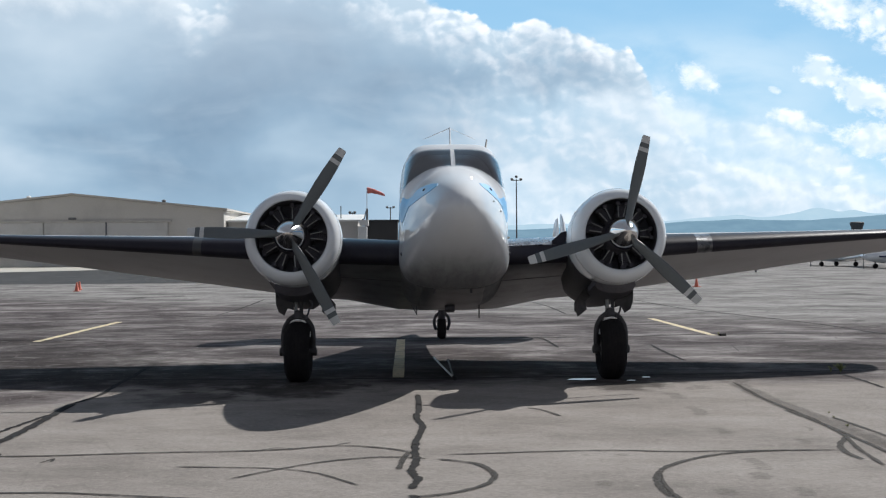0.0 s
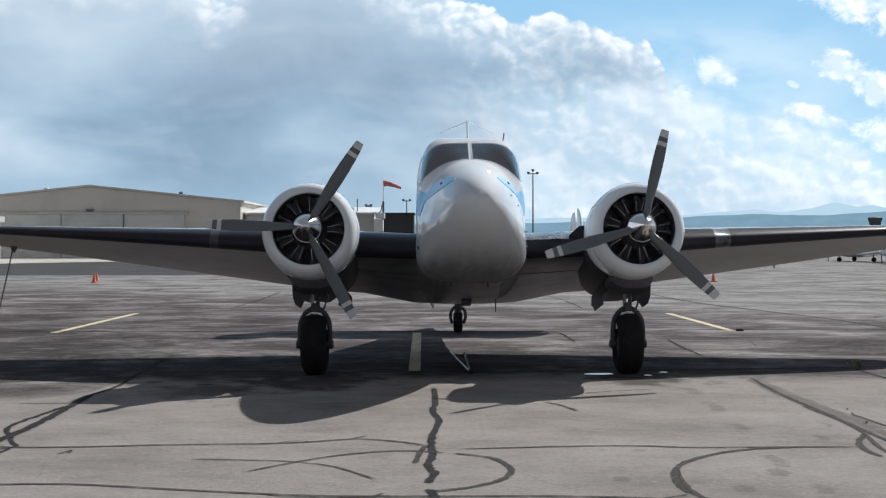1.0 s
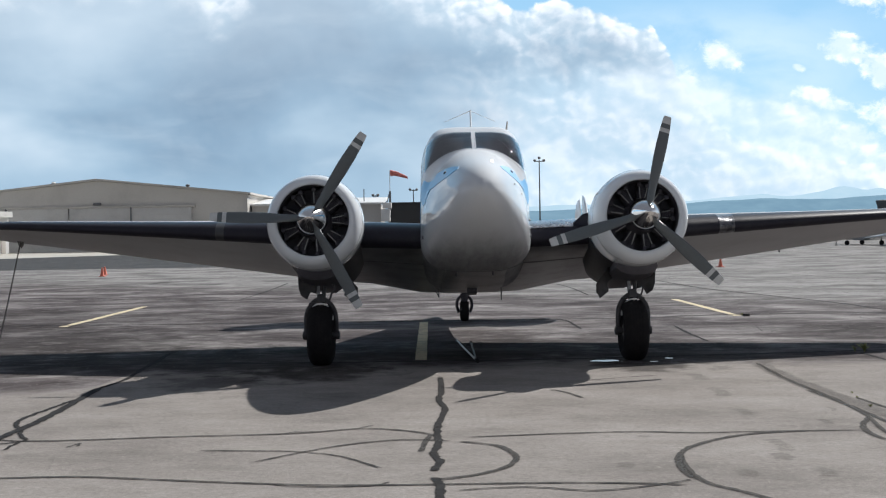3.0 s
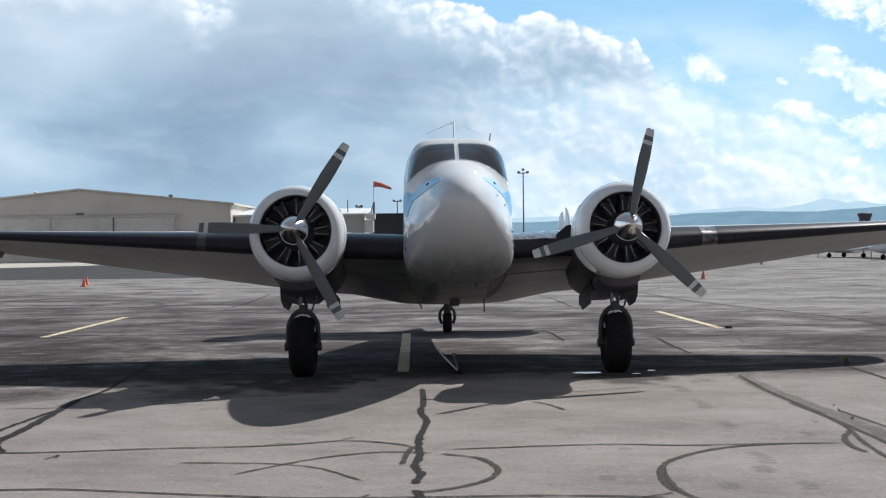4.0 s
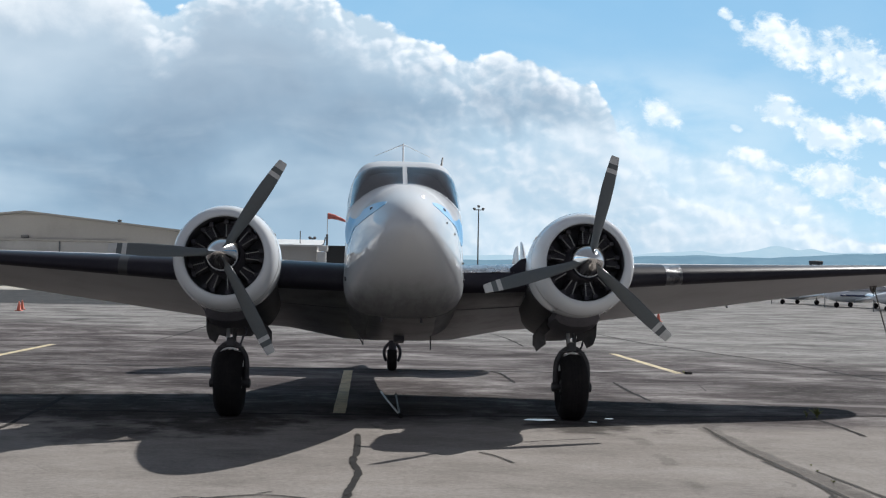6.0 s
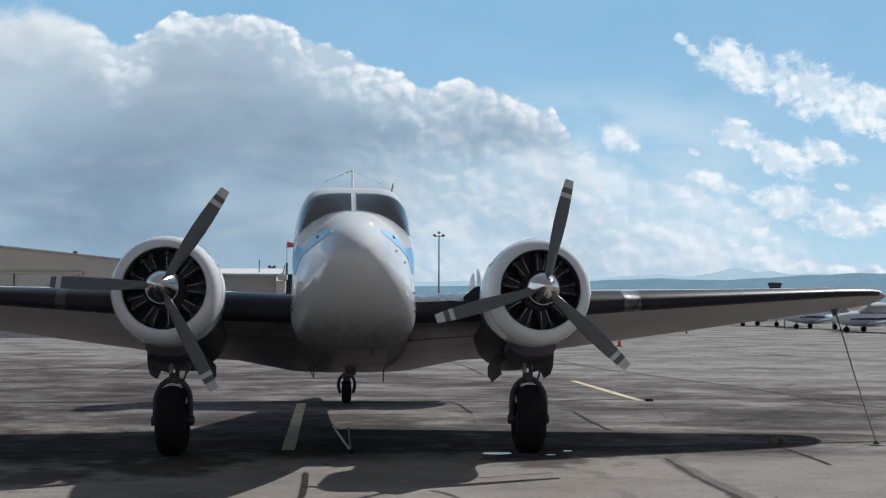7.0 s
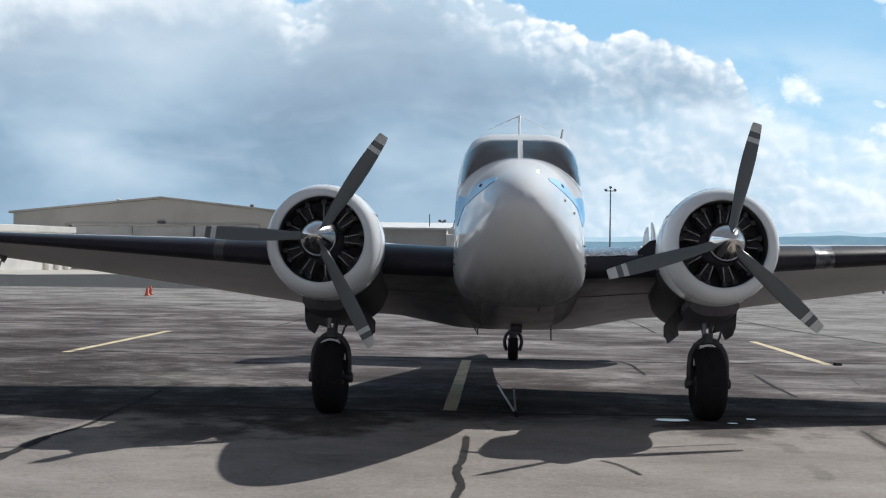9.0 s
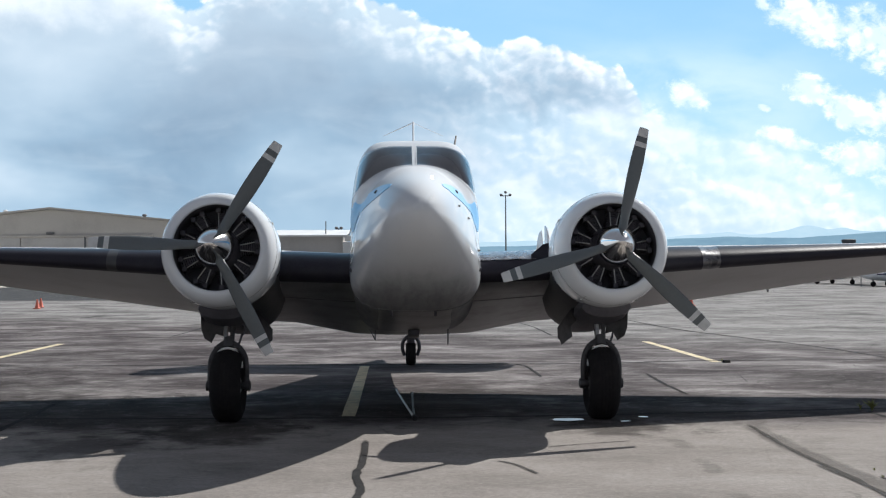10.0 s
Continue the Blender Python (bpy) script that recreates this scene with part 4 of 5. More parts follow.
def build_nacelle(s):
    bm = bmesh.new()
    rows = []
    for y, r, dz, flat in ((1.05, 0.45, 0.0, 1.0), (1.3, 0.49, 0.0, 1.0), (1.8, 0.50, -0.01, 0.95), (2.6, 0.48, -0.05, 0.9), (3.3, 0.38, -0.05, 0.85), (3.9, 0.22, -0.04, 0.8), (4.3, 0.10, -0.06, 0.7), (4.45, 0.03, -0.08, 0.7)):
        rows.append([Vector((s * AXIS_X + r * math.sin(2 * math.pi * i / 36), y, dz + flat * r * math.cos(2 * math.pi * i / 36))) for i in range(36)])
    loft(bm, rows)
    # lower faces go black: soot, with the shade under the nacelle painted in
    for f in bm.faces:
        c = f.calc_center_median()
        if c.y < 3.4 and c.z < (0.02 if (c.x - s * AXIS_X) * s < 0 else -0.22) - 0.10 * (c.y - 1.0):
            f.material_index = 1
    nac = part("nacelle", to_world(bm), [WHITE, SOOT_SHADE], plane, "white engine nacelle, black below from soot and painted shade")
    # cowling: outer skin, rounded lip, inner skin
    bm = bmesh.new()
    prof = [(1.36, 0.53), (1.30, 0.555), (1.05, 0.578), (0.80, 0.585), (0.66, 0.580), (0.56, 0.566), (0.48, 0.541), (0.430, 0.508), (0.408, 0.476), (0.402, 0.452), (0.408, 0.435), (0.424, 0.426), (0.44, 0.424), (0.55, 0.426), (0.70, 0.43), (0.85, 0.435)]
    lathe(bm, prof, (s * AXIS_X, 0, 0.012), (0, 1, 0), 64, cap=False)
    for f in bm.faces:
        c = f.calc_center_median()
        if c.y > 0.43 and math.hypot(c.x - s * AXIS_X, c.z - 0.012) < 0.45:
            f.material_index = 1
    cowl = part("engine_cowling", to_thrust(bm), [WHITE, BLACK_METAL], plane, "white round engine cowling with rolled lip")
    for y, r in ((0.62, 0.5745), (1.12, 0.5705)):
        bm = bmesh.new()
        tube(bm, [Vector((s * AXIS_X + r * math.cos(q), y, 0.012 + r * math.sin(q))) for q in [2 * math.pi * i / 60 for i in range(61)]], 0.0022, 5)
        part("cowl_seam", to_thrust(bm), SEAM, cowl)
    for q in (0.5, 2.6, 4.2, 5.2):
        bm = bmesh.new()
        tube(bm, [Vector((s * AXIS_X + r * math.cos(q), y, 0.012 + r * math.sin(q))) for y, r in ((0.54, 0.561), (0.62, 0.5755), (0.8, 0.5855), (1.05, 0.5785), (1.3, 0.5555))], 0.0025, 5)
        part("cowl_seam", to_thrust(bm), SEAM, cowl)
        bm = bmesh.new()
        c0 = Vector((s * AXIS_X + 0.588 * math.cos(q), 0.74, 0.012 + 0.588 * math.sin(q)))
        lathe(bm, [(-0.004, 0.016), (0.004, 0.016), (0.006, 0.008)], c0, (math.cos(q), 0, math.sin(q)), 10)
        part("cowl_latch", to_thrust(bm), ALLOY, cowl)
    bm = bmesh.new()
    lathe(bm, [(0.79, 0.4335), (0.83, 0.433), (0.84, 0.2), (0.84, 0.0)], (s * AXIS_X, 0, 0.01), (0, 1, 0), 48, cap=False)
    eng = part("engine", to_thrust(bm), BLACK_METAL, plane, "black nine-cylinder radial engine")
    bm = bmesh.new()
    lathe(bm, [(0.34, 0.09), (0.36, 0.12), (0.46, 0.135), (0.50, 0.17), (0.60, 0.19), (0.66, 0.21), (0.80, 0.215), (0.83, 0.10)], (s * AXIS_X, 0, 0), (0, 1, 0), 40)
    part("crankcase", to_thrust(bm), BLACK_METAL, eng)
    for k in range(9):
        a = 2 * math.pi * k / 9 + 0.12
        d = Vector((math.sin(a), 0, math.cos(a)))
        c = Vector((s * AXIS_X, 0.70, 0.015))
        bm = bmesh.new()
        prof = [(0.19, 0.06)]
        for q in range(9):
            r0 = 0.21 + q * 0.022
            prof += [(r0, 0.062), (r0 + 0.004, 0.080), (r0 + 0.010, 0.080), (r0 + 0.014, 0.062)]
        prof += [(0.412, 0.05)]
        lathe(bm, prof, c, d, 14)
        part("cylinder", to_thrust(bm), BLACK_METAL, eng)
        side = Vector((math.cos(a), 0, -math.sin(a)))
        for e in (-1, 1):
            bm = bmesh.new()
            foot = c + d * 0.215 + side * 0.026 * e - Vector((0, 0.12, 0))
            head = c + d * 0.385 + side * 0.052 * e - Vector((0, 0.11, 0))
            tube(bm, [foot, foot.lerp(head, 0.5), head], 0.0065, 8)
            part("pushrod_tube", to_thrust(bm), ALLOY, eng, "bare metal pushrod tube")
            bm = bmesh.new()
            block(bm, head + Vector((-0.025, -0.02, -0.025)), head + Vector((0.025, 0.05, 0.025)), 0.008)
            part("rocker_box", to_thrust(bm), BLACK_METAL, eng)
    return nac


nacelles = [build_nacelle(s) for s in (-1, 1)]


def build_propeller(s, first):
    prop = new("propeller")
    prop.parent = plane
    c = Vector((s * AXIS_X, 0.17, 0))
    bm = bmesh.new()
    lathe(bm, [(-0.250, 0.0), (-0.247, 0.014), (-0.236, 0.034), (-0.20, 0.064), (-0.15, 0.096), (-0.10, 0.125), (-0.05, 0.151), (0.0, 0.173), (0.05, 0.190), (0.08, 0.196), (0.086, 0.190), (0.09, 0.10)], c, (0, 1, 0), 48)
    part("spinner", to_thrust(bm), CHROME, prop, "polished metal spinner")
    for k in range(3):
        a = radians(first + 120 * k)
        d = Vector((math.cos(a), 0, math.sin(a)))
        side = Vector((-math.sin(a), 0, math.cos(a)))
        ahead = Vector((0, -1, 0))
        bm = bmesh.new()
        rows, mats = [], []
        for r, ch, th, tw in ((0.12, 0.10, 0.10, 40), (0.20, 0.105, 0.095, 40), (0.28, 0.120, 0.07, 36), (0.38, 0.140, 0.045, 32), (0.52, 0.160, 0.033, 28), (0.68, 0.168, 0.026, 24),
                              (0.84, 0.162, 0.020, 20), (0.985, 0.145, 0.016, 18), (1.03, 0.138, 0.015, 17), (1.034, 0.138, 0.015, 17), (1.09, 0.126, 0.013, 17), (1.095, 0.125, 0.013, 17), (1.14, 0.116, 0.012, 16), (1.168, 0.108, 0.010, 16), (1.18, 0.092, 0.008, 16)):
            ca, sa = math.cos(radians(tw)), math.sin(radians(tw))
            u = (side * ca + ahead * sa)
            v = (-side * sa + ahead * ca)
            ring = []
            for i in range(16):
                q = 2 * math.pi * i / 16
                ring.append(c + d * r + u * (math.cos(q) * ch * 0.465) + v * (math.sin(q) * th / 2 * (1 if math.sin(q) > 0 else 0.5)))
            rows.append(ring)
        grid = loft(bm, rows)
        for f in bm.faces:
            r = (f.calc_center_median() - c).dot(d)
            f.material_index = 1 if r > 1.092 or 0.99 < r < 1.036 else 0
        part("blade", to_thrust(bm), [BLADE, TIP], prop, "dark grey propeller blade with white tip bands")
    return prop


propellers = [build_propeller(-1, 58), build_propeller(1, 76)]


def build_main_gear(s):
    gear = new("main_gear")
    gear.parent = plane
    x = s * 1.96
    R, wd = 0.382, 0.158
    axle = Vector((x, 0.0, R - 0.012))
    bm = bmesh.new()
    prof = [(-0.105, 0.19), (-0.125, 0.24), (-wd, 0.31), (-0.140, 0.36), (-0.115, 0.395), (-0.085, 0.413)]
    for g in (-0.055, -0.018, 0.018, 0.055):
        prof += [(g - 0.010, 0.417), (g - 0.005, 0.4145), (g + 0.005, 0.4145), (g + 0.010, 0.417)]
    prof += [(0.085, 0.413), (0.115, 0.395), (0.140, 0.36), (wd, 0.31), (0.125, 0.24), (0.105, 0.19)]
    prof = [(a, r * 0.91) for a, r in prof]
    lathe(bm, prof, axle, (1, 0, 0), 48, cap=False)
    for v in bm.verts:
        if v.co.z < 0.002:
            v.co.z = 0.002
    part("tyre", bm, TYRE, gear, "worn black rubber tyre")
    bm = bmesh.new()
    lathe(bm, [(-0.13, 0.03), (-0.13, 0.07), (-0.10, 0.10), (-0.085, 0.17), (-0.11, 0.18), (0.11, 0.18), (0.085, 0.17), (0.10, 0.10), (0.13, 0.07), (0.13, 0.03)], axle, (1, 0, 0), 32)
    part("rim", bm, STEEL, gear)
    bm = bmesh.new()
    tube(bm, [axle - Vector((0.21, 0, 0)), axle + Vector((0.21, 0, 0))], 0.035, 14)
    part("axle", bm, STEEL, gear)
    top = Vector((x, 0.16, 1.30))
    crown = Vector((x, 0.03, 0.795))
    for e in (-1, 1):
        bm = bmesh.new()
        pts = spline([crown + Vector((0, 0, 0.03)), crown + Vector((0.08 * e, 0, 0.0)), crown + Vector((0.155 * e, -0.01, -0.09)), axle + Vector((0.186 * e, 0, 0.22)), axle + Vector((0.188 * e, 0, -0.02))], 16)
        tube(bm, pts, 0.030, 12)
        part("fork_leg", bm, STEEL, gear)
        bm = bmesh.new()
        lathe(bm, [(0.17 * e, 0.055), (0.225 * e, 0.055), (0.235 * e, 0.03)], axle, (1, 0, 0), 16)
        part("hub_cap", bm, STEEL, gear)
    # narrow bare strip between the tyre and the fork, off-white for sunlit metal
    bm = bmesh.new()
    sweep = range(-88, 97, 8) if s < 0 else range(-96, 22, 8)
    pts = [crown + Vector((0.150 * math.sin(q), -0.09, -0.215 + 0.190 * math.cos(q))) for q in [radians(a) for a in sweep]]
    tube(bm, pts, 0.011, 8)
    part("pale_strip", bm, OFFWHITE, gear, "pale bare strip over the tyre")
    for e in (-1, 1):
        bm = bmesh.new()
        off = Vector((0.034 * e, 0, 0))
        tube(bm, [crown + off, crown.lerp(top, 0.45) + off, top + off], 0.023, 14)
        part("strut", bm, ALLOY if e < 0 else STEEL, gear, "slim metal strut tube")
    bm = bmesh.new()
    lathe(bm, [(0, 0.06), (0.03, 0.062), (0.10, 0.052), (0.11, 0.03)], crown - Vector((0, 0, 0.02)), (top - crown), 18)
    part("strut_collar", bm, STEEL, gear)
    bm = bmesh.new()
    tube(bm, spline([crown + Vector((0.10, 0.0, 0.0)), crown + Vector((0.125, 0.0, 0.06)), crown + Vector((0.135, 0.02, 0.10)), crown + Vector((0.165, 0.03, 0.13)), crown + Vector((0.165, 0.04, 0.19)), crown + Vector((0.13, 0.06, 0.235)), top + Vector((0.12, 0.03, 0))], 18), 0.012, 8)
    part("brake_hose", bm, BLACK_METAL, gear, "curved dark rubber hose")
    for e in (-1, 1):
        bm = bmesh.new()
        tube(bm, spline([crown + Vector((0.045 * e, 0.02, 0.03)), crown + Vector((0.05 * e, 0.05, 0.14)), top + Vector((0.10 * e, 0.03, 0))], 7), 0.012, 8)
        part("drag_brace", bm, STEEL, gear)
    # dark wheel well below the nacelle, with its doors hanging open
    bm = bmesh.new()
    rows = []
    for y, half, low in ((0.92, 0.20, -0.48), (1.00, 0.255, -0.575), (1.3, 0.275, -0.59), (1.7, 0.275, -0.58), (2.2, 0.25, -0.55), (2.7, 0.20, -0.50), (3.3, 0.12, -0.42)):
        rows.append([Vector((x + half * q, y, low + 0.10 * abs(q) ** 4)) for q in (-1, -0.8, -0.4, 0, 0.4, 0.8, 1)] + [Vector((x + half * 0.9, y, -0.25)), Vector((x - half * 0.9, y, -0.25))])
    loft(bm, rows)
    part("wheel_well", to_world(bm), BLACK_METAL, gear, "oily black wheel-well fairing")
    outer = [(0.27, 1.20), (0.266, 1.05), (0.262, 0.96), (0.235, 0.87), (0.17, 0.82), (0.13, 0.91), (0.06, 0.885), (0.07, 1.00), (0.08, 1.20)]
    inner = [(-0.24, 1.20), (-0.315, 1.14), (-0.475, 0.965), (-0.473, 0.85), (-0.45, 0.835), (-0.424, 0.778), (-0.29, 0.859), (-0.31, 0.965), (-0.24, 1.02)]
    for edge, y0, lean in ((outer, -0.02, -0.9), (inner, 0.02, 1.1)):
        bm = bmesh.new()
        mid = sum(o for o, z in edge) / len(edge)
        sheet = [Vector((x + s * o, y0 + lean * (o - mid), z)) for o, z in edge]
        loft(bm, [sheet, [p + Vector((0.004 * s, 0.014, 0)) for p in sheet]])
        door = part("gear_door", bm, STEEL, gear, "dark grey wheel-well door hanging open", smooth=False)
        bm = bmesh.new()
        tube(bm, [sheet[1] + Vector((0, 0.03, -0.02)), sheet[3].lerp(sheet[6], 0.4) + Vector((0, 0.03, 0.06))], 0.010, 6)
        part("stiffener", bm, STEEL, door)
    for e in (-1, 1):
        bm = bmesh.new()
        block(bm, crown + Vector((0.10 * e - 0.045, -0.05, -0.03)), crown + Vector((0.10 * e + 0.045, 0.03, -0.012)), 0.004)
        part("bracket", bm, STEEL, gear)
    return gear


gears = [build_main_gear(s) for s in (-1, 1)]


def build_tail():
    bm = bmesh.new()
    rows = []
    for x, y, ch, th in ((0.0, 7.55, 1.75, 0.10), (0.4, 7.6, 1.68, 0.10), (1.4, 7.82, 1.40, 0.095), (2.25, 8.0, 1.15, 0.09)):
        rows.append((x, y, ch, th))
    rows = [(-x, *r) for x, *r in rows[::-1]] + rows[1:]
    loft(bm, [section(x, y, 0.86, ch, th, 0) for x, y, ch, th in rows])
    tail = part("tailplane", to_world(bm), WHITE, plane)
    for s in (-1, 1):
        bm = bmesh.new()
        rings = []
        for z, y, ch in ((-0.32, 8.45, 0.45), (-0.25, 8.22, 0.85), (-0.08, 8.0, 1.2), (0.2, 7.92, 1.32), (0.62, 8.02, 1.2), (0.98, 8.22, 0.92), (1.16, 8.42, 0.60), (1.24, 8.6, 0.28)):
            ring = []
            for f, c, t in airfoil():
                ring.append(Vector((s * 2.27 + t * 0.085 * ch, y + f * ch * 0.6, 0.86 + z)))
            rings.append(ring)
        loft(bm, rings)
        fin = part("tail_fin", to_world(bm), WHITE, tail, "white oval twin tail fin")
        bm = bmesh.new()
        rings = []
        for z, y, ch in ((-0.25, 8.80, 0.30), (-0.08, 8.74, 0.46), (0.2, 8.72, 0.52), (0.62, 8.74, 0.48), (0.98, 8.76, 0.40), (1.15, 8.80, 0.28), (1.21, 8.84, 0.16)):
            rings.append([Vector((s * 2.27 - 0.035 + t * 0.10 * ch - f * ch * 0.16, y + f * ch, 0.86 + z)) for f, c, t in airfoil()])
        loft(bm, rings)
        part("rudder", to_world(bm), WHITE, fin, "white rudder turned to one side")
    gear = new("tail_gear")
    gear.parent = plane
    axle = Vector((0, 6.85, 0.19))
    bm = bmesh.new()
    lathe(bm, [(-0.05, 0.09), (-0.075, 0.12), (-0.08, 0.15), (-0.055, 0.183), (0, 0.192), (0.055, 0.183), (0.08, 0.15), (0.075, 0.12), (0.05, 0.09)], axle, (1, 0, 0), 32, cap=False)
    part("tyre", bm, TYRE, gear)
    bm = bmesh.new()
    lathe(bm, [(-0.06, 0.02), (-0.055, 0.1), (0.055, 0.1), (0.06, 0.02)], axle, (1, 0, 0), 20)
    part("rim", bm, BLACK_METAL, gear)
    for e in (-1, 1):
        bm = bmesh.new()
        tube(bm, spline([axle + Vector((0.10 * e, 0, -0.03)), axle + Vector((0.135 * e, -0.02, 0.08)), axle + Vector((0.12 * e, -0.05, 0.20)), axle + Vector((0.04 * e, -0.08, 0.29))], 10), 0.028, 8)
        part("fork_leg", bm, BLACK_METAL, gear)
    bm = bmesh.new()
    tube(bm, [axle + Vector((0, -0.06, 0.19)), axle + Vector((0, -0.1, 0.3)), axle + Vector((0, -0.16, 0.62))], 0.065, 12)
    part("strut", bm, BLACK_METAL, gear)
    return tail


build_tail()


# ---- buildings and things far off ----
def build_hangar():
    h = thing("hangar", "large tan metal hangar with a low gabled front", "hangar", (-32, 100, 0))
    w, eave, peak, deep = 14.0, 5.15, 6.6, 26.0
    bm = bmesh.new()
    front = [(-w, 0, 0), (w, 0, 0), (w, 0, eave), (0, 0, peak), (-w, 0, eave)]
    loft(bm, [[Vector(p) for p in front], [Vector((x, deep, z)) for x, _, z in front]])
    part("wall", bm, TAN, h, smooth=False)
    for s in (-1, 1):
        bm = bmesh.new()
        loft(bm, [[Vector((s * (w + 0.35), y, eave - 0.02)), Vector((0, y, peak + 0.03)), Vector((0, y, peak + 0.22)), Vector((s * (w + 0.35), y, eave + 0.17))] for y in (-0.35, deep + 0.3)])
        part("roof", bm, TAN_DARK, h, "tan sheet metal roof slope", smooth=False)
    for x0, x1 in ((-8.4, -2.7), (-2.6, 3.1), (3.2, 8.8)):
        bm = bmesh.new()
        block(bm, (x0, -0.20, 0.0), (x1, -0.05, 4.05), 0.02)
        for k in range(1, 6):
            z = 4.05 * k / 6
            block(bm, (x0 + 0.1, -0.225, z - 0.02), (x1 - 0.1, -0.195, z + 0.02))
        part("door", bm, DOOR, h, "pale sliding hangar door leaf")
    bm = bmesh.new()
    block(bm, (-9.0, -0.30, 4.05), (9.2, -0.02, 4.28), 0.02)
    part("door_track", bm, TAN_DARK, h)
    for x in (-8.5, 3.15):
        bm = bmesh.new()
        block(bm, (x - 0.06, -0.32, 0), (x + 0.06, -0.05, 4.1), 0.02)
        part("door_post", bm, POLE, h)
    bm = bmesh.new()
    block(bm, (-0.35, -0.25, 4.35), (0.35, 0.0, 4.55), 0.03)
    part("wall_lamp", bm, SEAM, h)
    for x in (-4.3, 8.3):
        z = peak - (peak - eave) * abs(x) / w
        bm = bmesh.new()
        lathe(bm, [(0, 0.15), (0.30, 0.15), (0.31, 0.22), (0.38, 0.23), (0.44, 0.16), (0.48, 0.02)], (x, 0.8, z), (0, 0, 1), 16)
        part("roof_vent", bm, OFFWHITE if x < 0 else SEAM, h)


DOOR = material("hangar_door_sheet", (0.63, 0.615, 0.59), 0.55, stain=0.35, stain_scale=0.4, grain=0.05, grain_scale=6)
build_hangar()


def build_annex():
    h = thing("annex_building", "low tan building with a white metal roof beside the hangar", "building", (-11.7, 102, 0))
    bm = bmesh.new()
    block(bm, (-6.2, 0, 0), (6.1, 10, 4.1))
    part("wall", bm, TAN, h, smooth=False)
    bm = bmesh.new()
    loft(bm, [[Vector((x, -0.4, 4.06)), Vector((x, -0.4, 4.24)), Vector((x, 10.3, 5.0)), Vector((x, 10.3, 4.8))] for x in (-6.25, 6.4)])
    part("roof", bm, OFFWHITE, h, "white sheet metal roof", smooth=False)
    for x, z0, z1 in ((6.55, 2.4, 3.6), (6.7, 3.65, 4.2)):
        bm = bmesh.new()
        block(bm, (x - 0.4, -0.9, z0), (x + 0.45, 0.2, z1), 0.05)
        part("roof_duct", bm, OFFWHITE, h, "white wall-mounted duct")
    bm = bmesh.new()
    tube(bm, [(6.3, -0.4, 4.1), (6.75, -0.4, 4.3), (6.9, -0.4, 5.0)], 0.05, 8)
    part("vent_pipe", bm, POLE, h)
    bm = bmesh.new()
    tube(bm, [(4.4, 2.0, 4.1), (4.4, 2.0, 5.6)], 0.05, 8)
    part("vent_pipe", bm, POLE, h)


build_annex()


def build_shed():
    h = thing("white_building", "small white metal building beside the hangar", "building", (-42.5, 84.9, 0))
    h.rotation_euler = (0, 0, radians(65))
    bm = bmesh.new()
    block(bm, (-10, 0, 0), (10, 5, 3.3))
    part("wall", bm, OFFWHITE, h, smooth=False)
    bm = bmesh.new()
    loft(bm, [[Vector((x, -0.3, 3.25)), Vector((x, -0.3, 3.75)), Vector((x, 5.2, 3.95)), Vector((x, 5.2, 3.3))] for x in (-10.2, 10.2)])
    part("roof", bm, OFFWHITE, h, "white roof with a deep fascia", smooth=False)
    for x in (7.0, 8.2, 9.3):
        bm = bmesh.new()
        block(bm, (x - 0.28, -0.06, 0.05), (x + 0.28, 0.02, 2.1), 0.02)
        part("door", bm, TAN_DARK, h, "narrow brown door")


build_shed()


def build_dark_building():
    h = thing("dark_building", "flat-roofed dark building behind the aircraft", "building", (-3.7, 116, 0))
    bm = bmesh.new()
    block(bm, (-1.75, 0, 0), (1.75, 8, 4.35), 0.05)
    part("wall", bm, DARK_WALL, h, smooth=False)
    bm = bmesh.new()
    block(bm, (-1.85, -0.1, 4.35), (1.85, 8.1, 4.52), 0.03)
    part("roof", bm, DARK_WALL, h, smooth=False)


build_dark_building()


def build_windsock():
    h = thing("windsock", "red windsock drooping on a slender mast", "windsock", (-5.7, 130, 0))
    bm = bmesh.new()
    tube(bm, [(0, 0, 0), (0, 0, 6.15)], 0.13, 10)
    part("mast_base", bm, POLE, h, "dark lower mast")
    bm = bmesh.new()
    tube(bm, [(0, 0, 6.1), (0, 0, 8.6)], 0.04, 8)
    part("mast_top", bm, OFFWHITE, h, "thin pale upper mast")
    bm = bmesh.new()
    pts = spline([(0.06, 0, 8.30), (0.7, 0, 8.22), (1.4, 0, 8.0), (2.1, 0, 7.72)], 12)
    rings = []
    for k, p in enumerate(pts):
        r = 0.36 - 0.21 * k / 11
        rings.append([p + Vector((0, math.cos(q) * r, math.sin(q) * r * (1 + 0.08 * math.sin(k * 1.7)))) for q in [2 * math.pi * i / 16 for i in range(16)]])
    loft(bm, rings, cap=False)
    part("sock", bm, SOCK, h, "faded red cloth sock")


build_windsock()


